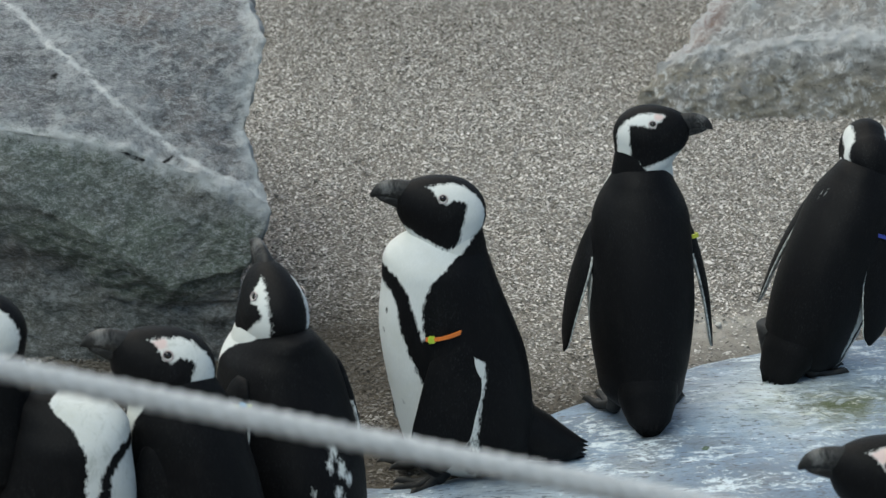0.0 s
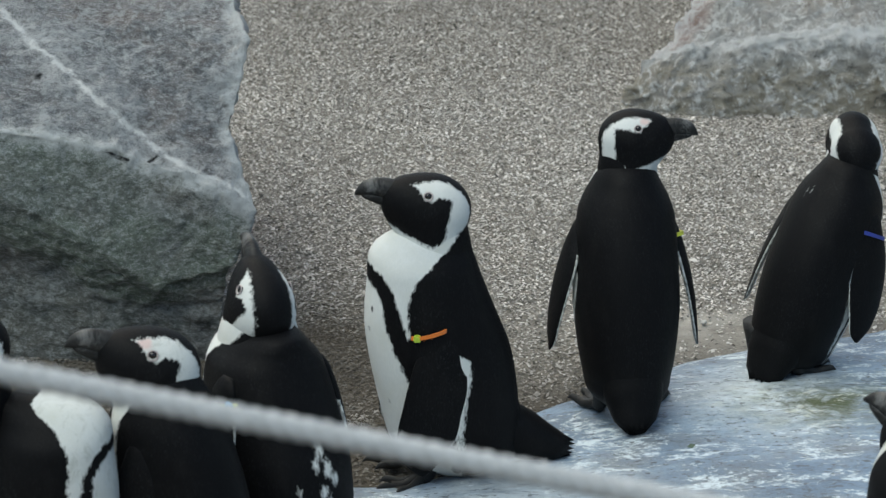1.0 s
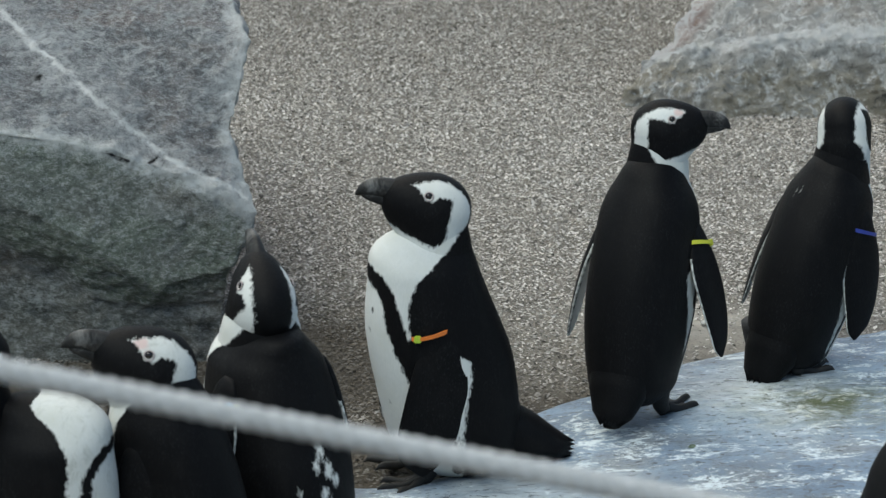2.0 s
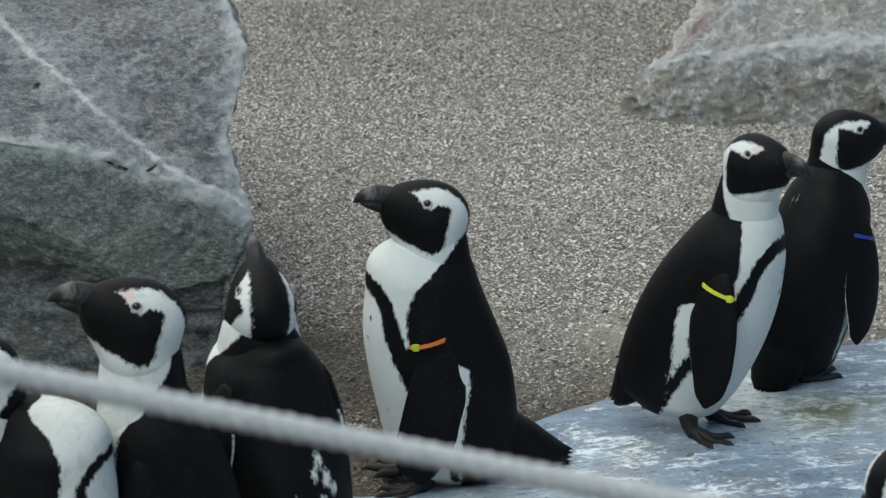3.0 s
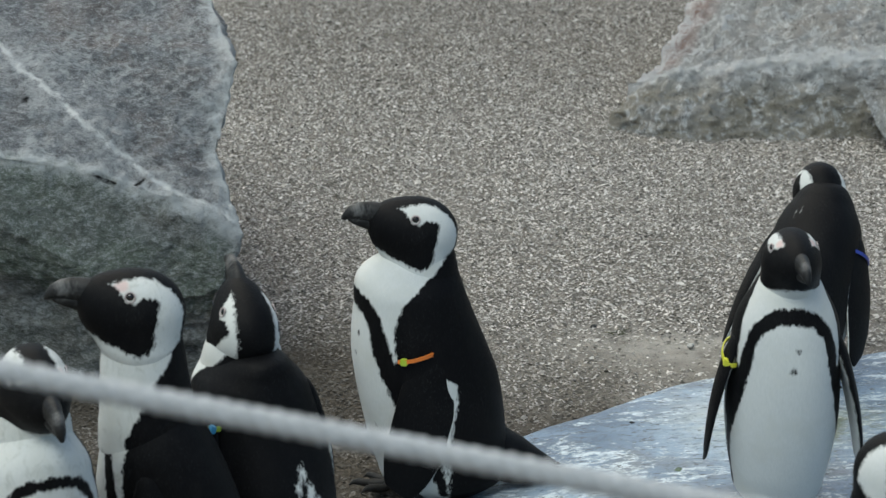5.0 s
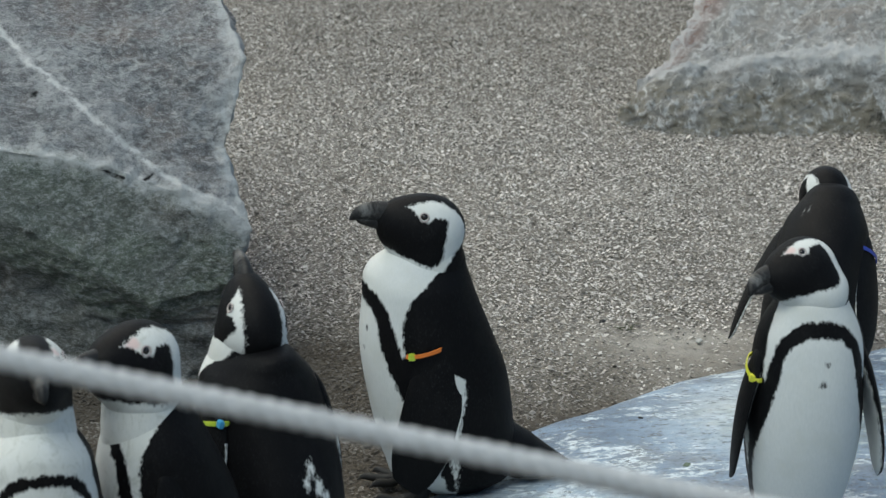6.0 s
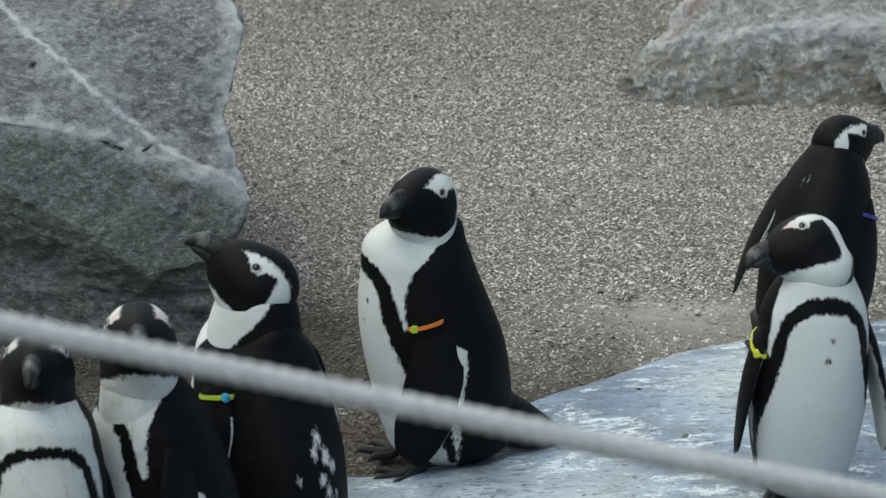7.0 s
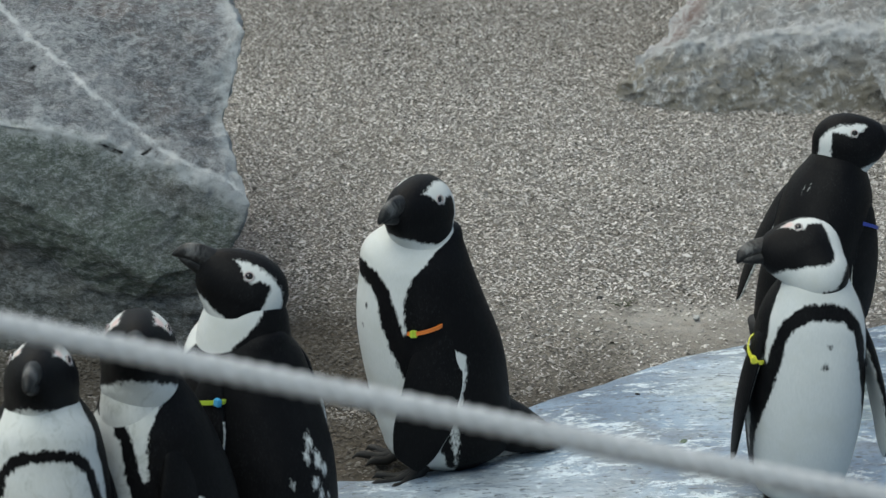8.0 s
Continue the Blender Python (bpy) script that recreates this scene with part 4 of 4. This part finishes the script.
def perform(p, rows, steps=()):
    """Key a bird. Rows: t, x, y, yaw, lean, (head yaw, pitch, roll, rise, forward), (left flipper out, back), (right ...), optional side lean, body shift back, extra leg.
    Steps: (t, +1 or -1), when the left or the right foot is lifted.
    The head's yaw is absolute, its pitch upwards."""
    keys = {k: [] for k in ("root", "body", "tail", "neck", "head", "flip_left", "flip_right")}
    for row in rows:
        t, x, y, yaw, lean, hd, fl, fr = row[:8]
        side = row[8] if len(row) > 8 else 0
        shift, leg = row[9:11] if len(row) > 10 else (0, 0)
        keys["root"].append((t, pose(x, y, foot_z(x, y), 0, 0, yaw)))
        B = pose(-shift, 0, p["legs"] + leg, side, lean, 0)
        keys["body"].append((t, B))
        keys["tail"].append((t, B @ pose(-0.05, 0, 0.085, 0, -1.1 * lean - p["drop"], 0) @ pose(0.05, 0, -0.085)))
        rel = (hd[0] - yaw + 180) % 360 - 180
        base = B @ Vector((NECK.x + hd[4], 0, NECK.z * p["tall"] + hd[3] - 0.005))
        up = pose(0, 0, 0, 0, 0, rel * 0.62) @ pose(0, 0, 0, side * 0.5, -hd[1] * 0.22 + lean * 0.5, 0)
        keys["neck"].append((t, Matrix.Translation(base) @ up))
        joint = base + up.to_3x3() @ Vector((0.004, 0, 0.052))
        keys["head"].append((t, Matrix.Translation(joint) @ pose(0, 0, 0, 0, 0, rel) @ pose(0, 0, 0, hd[2], -hd[1], 0)))
        for name, s, (out, back) in (("flip_left", 1, fl), ("flip_right", -1, fr)):
            sh = Vector((0.034 + p["shoulder"], s * 0.072 * p["wide"], 0.300 * p["tall"] ** 0.2))
            keys[name].append((t, B @ Matrix.Translation(sh) @ pose(0, 0, 0, s * out, back, 0) @ pose(0, 0, 0, 0, 0, s * p["twist"])))
    for name, s in (("foot_left", 1), ("foot_right", -1)):
        if steps:
            ground = pose(0.018, s * 0.042 * p["wide"], 0, 0, 0, s * 12.6)
            r = [(0.0, ground), (steps[0][0] - 0.2, ground)]
            r += [(t, pose(0.018 + 0.02 * (w == s), s * 0.042 * p["wide"], 0.022 * (w == s), 0, 10 * (w == s), s * 12.6)) for t, w in steps]
            keys[name] = r + [(steps[-1][0] + 0.2, ground), (8.0, ground)]
    for k, r in keys.items():
        if len(r) == 1:
            r = [(0.0, r[0][1]), (8.0, r[0][1])]
        walk(p[k], r)


build_ground()
build_gravel()
build_slab()
build_rocks()
build_scraps()
build_posts()
rope = build_rope()

DOTS = ((20, 0.30, 0.0035), (14, 0.265, 0.003), (-30, 0.29, 0.003), (28, 0.15, 0.0025), (-12, 0.22, 0.0022))
standing = penguin("black and white penguin with orange flipper strap, standing beside slab", 1.0, 1.0, 1.0, dots=DOTS, band=ORANGE, band_side=1, tag=LIME, tag_at=0.6, tail=0.120, shape=CROUCHED, twist=4, drop=0, shoulder=0.024, fin=(1.42, 1.18, 0.032), skirt=0.080, band_width=0.0165, feet=0.066)
walker = penguin("slender black and white penguin with yellow strap, walking on the slab", 0.98, 1.0, 1.0, legs=0.022, dots=((6, 0.305, 0.004), (2, 0.275, 0.0045)), band=YELLOW, band_side=-1, tag=YELLOW, pink=0.6, tail=0.085, drop=26, shoulder=0.014, flank=5, band_width=0.014, cheek=0.031, hood=0.006, bib_low=0.034, skirt=0.052, skull=0.88, thick=0.88, twist=7, nape=(60, 82, 114, 150), collar=(68, 74, 86, 115))
preener = penguin("dark-backed penguin with blue strap, preening on the slab", 0.94, 0.95, 0.98, band=BLUE, band_side=-1, flecks=((152, 0.335, 0.0012), (160, 0.342, 0.0008)), drop=24, tail=0.085, hood=0.011, cheek=0.029, skirt=0.046, skull=0.92, thick=0.93, bib_low=0.016, feet=-0.03, nape=(60, 78, 104, 140), collar=(66, 72, 86, 110))
gazer = penguin("dark-backed penguin with yellow and blue strap, gazing away", 1.04, 0.86, 1.06, band=LIME, band_side=1, tag=SKYBLUE, pink=0.0, tag_at=2.6, twist=6, shape=CROUCHED, hood=0.010, cheek=0.024, shoulder=0.0, thick=1.12, bib_low=0.030, skirt=0.036, skull=0.95, nape=(54, 74, 102, 134), collar=(54, 60, 78, 106),
                flecks=((-174, 0.245, 0.005), (-170, 0.215, 0.006), (180, 0.225, 0.004), (-164, 0.195, 0.005), (-176, 0.180, 0.0045), (-171, 0.160, 0.005), (-163, 0.150, 0.003), (164, 0.19, 0.0025)))
thick = penguin("ruffled penguin with pink brow stretching its neck", 0.95, 1.0, 1.0, coat=RUFFLED, pink=0.62, skull=1.07, bib_low=0.02, nape=(70, 106, 138, 150))
ruffled = penguin("ruffled penguin with white chest, turning towards the rope", 1.0, 1.03, 1.0, coat=RUFFLED, pink=0.5, band_width=0.010, shape=CROUCHED, collar=(63, 66, 78, 100))
passer = penguin("penguin with pink brow passing close by the rope", 1.0, 1.0, 1.0, pink=0.9)
lurker = penguin("penguin whose black crown shows beside the slab", 1.0, 1.0, 1.0)


def motions():
    y0 = -2.83
    walk(rope, [(0.0, pose(0, y0, 1.264)), (1.5, pose(0, y0, 1.265)), (3.5, pose(0, y0, 1.273, 0, 0.3, 0)), (5.5, pose(0, y0, 1.285, 0, -0.4, 0)), (6.5, pose(0, y0, 1.284, 0, 1.0, 0)),
                (7.0, pose(0, y0, 1.288, 0, 0.3, 0)), (8.0, pose(0, y0, 1.291, 0, 0.1, 0))])
    rest = (4, -6)
    perform(standing, [
        (0.0, 0.028, -0.04, 190, 0, (184, 12, 0, -0.003, -0.014), rest, rest),
        (4.0, 0.028, -0.04, 190, 0, (186, 12, 0, 0.002, -0.014), rest, rest),
        (6.0, 0.027, -0.04, 190, 0, (190, 10, 0, -0.004, -0.014), rest, rest),
        (6.5, 0.027, -0.04, 192, 0, (236, 5, -4, -0.004, -0.012), rest, rest),
        (8.0, 0.026, -0.04, 194, 0, (239, 6, -5, -0.008, -0.006), rest, rest)])
    perform(walker, [
        (0.0, 0.302, 0.145, 96, 0, (-4, 6, 0, 0.003, 0), (14, 2), (14, 2)),
        (1.0, 0.302, 0.145, 96, 0, (-4, 4, 0, -0.007, 0), (14, 2), (14, 2)),
        (1.6, 0.298, 0.145, 98, 0, (-2, 4, 0, -0.005, 0), (14, 2), (14, 2)),
        (2.2, 0.330, 0.140, 40, 8, (-8, 0, 0, 0.011, 0), (18, 0), (18, -5), 0, 0.03, 0.01),
        (2.8, 0.375, 0.130, -22, 13, (-42, 2, 0, 0.020, -0.02), (22, -5), (10, -14), 0, 0.05, 0.004),
        (3.0, 0.410, 0.105, -26, 14, (-44, 2, 0, 0.020, -0.02), (22, -5), (10, -14), 0, 0.05, 0.003),
        (3.2, 0.452, 0.065, -36, 13, (-48, 0, 0, 0.008, -0.01), (22, 0), (12, -8), 0, 0.04, 0.002),
        (3.5, 0.500, 0.010, -43, 9, (-58, 0, 0, 0.003, 0), (22, 0), (10, -8), 0, 0.01, 0.000),
        (4.0, 0.536, -0.065, -74, 5, (-60, 0, 0, -0.032, 0), (18, 0), (12, -2), 0, 0.004, 0.000),
        (4.2, 0.540, -0.090, -78, 4, (-62, 0, 0, -0.032, 0), (18, 0), (12, 6), 0, 0, 0.004),
        (5.3, 0.535, -0.205, -92, 2, (-100, 0, 0, -0.017, -0.006), (12, 0), (12, 4), 0, 0, -0.016),
        (5.5, 0.535, -0.210, -92, 2, (-116, -14, 0, -0.016, -0.006), (12, 0), (12, 4), 0, 0, -0.018),
        (6.0, 0.547, -0.235, -84, 2, (-142, -10, 30, -0.018, -0.012), (12, 0), (10, 4), 0, 0, -0.020),
        (6.5, 0.555, -0.250, -84, 2, (-147, -10, 36, -0.020, -0.012), (12, 0), (10, 4), 0, 0, -0.020),
        (8.0, 0.552, -0.255, -84, 2, (-163, -6, 38, -0.017, -0.012), (14, 0), (10, 4), 0, 0, -0.020)],
        ((1.8, 0), (2.0, 1), (2.2, 0), (2.4, -1), (2.6, 1), (2.8, 0), (3.0, 0), (3.2, 1), (3.4, 0), (3.6, -1), (3.8, 0), (4.0, 0), (4.3, 1), (4.6, 0), (4.8, -1), (5.1, 0)))
    perform(preener, [
        (0.0, 0.588, 0.365, 56, 8, (94, -66, 0, -0.018, 0.002), (12, 6), (10, 0), 9),
        (1.0, 0.590, 0.365, 56, 8, (94, -66, 0, -0.010, 0.002), (12, 6), (10, 0), 9),
        (1.5, 0.581, 0.365, 56, 7, (105, -42, 0, 0.012, 0), (12, 6), (10, 0), 8),
        (2.8, 0.602, 0.365, 56, 4, (5, -5, 0, -0.004, 0), (10, 6), (10, 0), 5),
        (3.5, 0.608, 0.365, 64, 2, (42, -8, 0, -0.005, 0), (12, 6), (8, 4), 3),
        (4.0, 0.616, 0.365, 70, 4, (52, -5, 0, -0.006, 0), (14, 6), (8, 4), 4),
        (4.2, 0.606, 0.365, 70, 4, (70, -12, 0, -0.005, 0), (14, 6), (8, 4), 4),
        (5.3, 0.624, 0.365, 72, 32, (106, -48, 0, -0.048, 0.01), (20, -8), (10, 0), 2, 0.05, 0),
        (6.5, 0.612, 0.365, 72, 30, (106, -48, 0, -0.046, 0.01), (20, -8), (10, 0), 2, 0.05, 0),
        (7.0, 0.605, 0.365, 72, 6, (40, -10, 0, -0.050, 0), (14, 6), (10, 4), 8),
        (8.0, 0.604, 0.365, 70, 4, (-4, 0, 0, -0.031, 0), (12, 6), (10, 4), 9)])
    perform(gazer, [
        (0.0, -0.229, -0.40, 124, 0, (115, 42, 6, -0.022, 0.024), (10, -2), (8, 0)),
        (3.5, -0.227, -0.40, 122, 0, (104, 40, 6, -0.002, 0.018), (10, -2), (8, 0)),
        (5.5, -0.233, -0.40, 122, 0, (111, 42, 6, -0.016, 0.028), (10, -2), (8, 0)),
        (6.5, -0.231, -0.40, 124, 0, (109, 42, 6, -0.012, 0.024), (10, -2), (8, 0)),
        (6.9, -0.228, -0.40, 128, 0, (172, 28, 6, 0.010, 0), (10, -2), (8, 0)),
        (8.0, -0.240, -0.40, 132, 0, (186, 28, 2, 0.006, 0), (10, -2), (8, 0))])
    perform(thick, [
        (0.0, -0.355, -0.58, 150, 0, (190, 18, 0, -0.058, 0), (6, 0), (6, 0)),
        (1.6, -0.358, -0.58, 150, 0, (190, 18, 0, -0.058, 0), (6, 0), (6, 0)),
        (2.8, -0.365, -0.58, 162, 0, (190, 16, 0, 0.000, 0), (6, 0), (6, 0)),
        (3.1, -0.362, -0.58, 168, 0, (190, 16, 0, 0.050, 0), (6, 0), (6, 0)),
        (3.5, -0.354, -0.58, 166, 0, (188, 18, 0, 0.075, 0), (6, 0), (6, 0)),
        (4.2, -0.349, -0.58, 170, 0, (188, 10, 0, 0.075, 0), (6, 0), (6, 0)),
        (5.5, -0.340, -0.58, 178, 0, (190, 8, 0, 0.064, 0), (6, 0), (6, 0)),
        (6.0, -0.357, -0.58, 195, 0, (225, 0, 0, 0.000, 0), (6, 0), (6, 0)),
        (6.5, -0.366, -0.58, 206, 0, (275, 12, 0, -0.014, 0), (6, 0), (6, 0)),
        (8.0, -0.363, -0.58, 208, 0, (272, 14, 0, -0.020, 0), (6, 0), (6, 0))])
    perform(ruffled, [
        (0.0, -0.600, -0.64, -4, 0, (170, 10, 0, 0.060, -0.10), (6, 0), (6, 0), 0, 0, -0.04),
        (1.6, -0.605, -0.64, -6, 0, (170, 10, 0, 0.030, -0.10), (6, 0), (6, 0), 0, 0, -0.04),
        (3.0, -0.600, -0.65, -12, 0, (185, -5, 0, 0.010, -0.08), (6, 0), (6, 0), 0, 0, -0.03),
        (4.2, -0.560, -0.66, -60, 0, (300, -30, 0, -0.006, 0), (6, 0), (6, 0), 0, 0, -0.005),
        (5.5, -0.559, -0.68, -70, 0, (292, -6, 0, 0.036, 0), (6, 0), (6, 0), 0, 0, 0),
        (6.5, -0.550, -0.68, -82, 0, (275, 10, 0, 0.000, 0), (6, 0), (6, 0), 0, 0, 0),
        (8.0, -0.538, -0.68, -82, 0, (268, 14, 0, -0.022, 0), (6, 0), (6, 0), 0, 0, 0)])
    perform(passer, [
        (0.0, 0.752, -0.93, 185, 22, (184, 6, 0, -0.044, 0), (6, 0), (6, 0)),
        (0.2, 0.762, -0.93, 176, 18, (198, 14, 0, -0.050, 0.01), (6, 0), (6, 0)),
        (0.4, 0.750, -0.93, 168, 14, (196, 12, 0, -0.055, 0.02), (6, 0), (6, 0)),
        (0.6, 0.725, -0.93, 140, 8, (150, 22, 6, -0.080, 0), (6, 0), (6, 0)),
        (0.8, 0.655, -0.93, 112, 4, (142, 26, 10, -0.104, 0), (6, 0), (6, 0)),
        (1.3, 0.648, -0.93, 96, 0, (140, 28, 12, -0.108, 0), (6, 0), (6, 0)),
        (1.6, 0.640, -0.93, 86, 0, (116, 26, 8, -0.112, 0), (6, 0), (6, 0)),
        (2.8, 0.598, -0.92, 40, 0, (45, 0, 0, -0.120, -0.05), (6, 0), (6, 0)),
        (3.5, 0.612, -0.92, 10, 0, (5, 0, 0, -0.051, -0.07), (6, 0), (6, 0)),
        (4.2, 0.616, -0.92, 10, 0, (0, 0, 0, -0.050, -0.07), (6, 0), (6, 0)),
        (5.5, 0.606, -0.95, 5, 0, (0, 0, 0, -0.062, -0.07), (6, 0), (6, 0)),
        (6.4, 0.750, -0.98, 0, 0, (0, 0, 0, 0.000, 0), (6, 0), (6, 0)),
        (7.0, 0.720, -1.08, 0, 0, (0, 0, 0, 0.000, 0), (6, 0), (6, 0)),
        (8.0, 0.950, -1.10, 0, 0, (0, 0, 0, 0.000, 0), (6, 0), (6, 0))])
    perform(lurker, [
        (0.0, -0.01, -1.55, 95, 0, (95, 0, 0, 0.0, 0), (6, 0), (6, 0)),
        (6.5, -0.01, -1.52, 95, 0, (95, 0, 0, 0.0, 0), (6, 0), (6, 0)),
        (7.0, -0.015, -1.385, 95, 0, (95, 0, 0, 0.0, 0), (6, 0), (6, 0)),
        (7.5, -0.02, -1.42, 95, 0, (95, 0, 0, 0.0, 0), (6, 0), (6, 0)),
        (8.0, -0.02, -1.52, 95, 0, (95, 0, 0, 0.0, 0), (6, 0), (6, 0))])


motions()
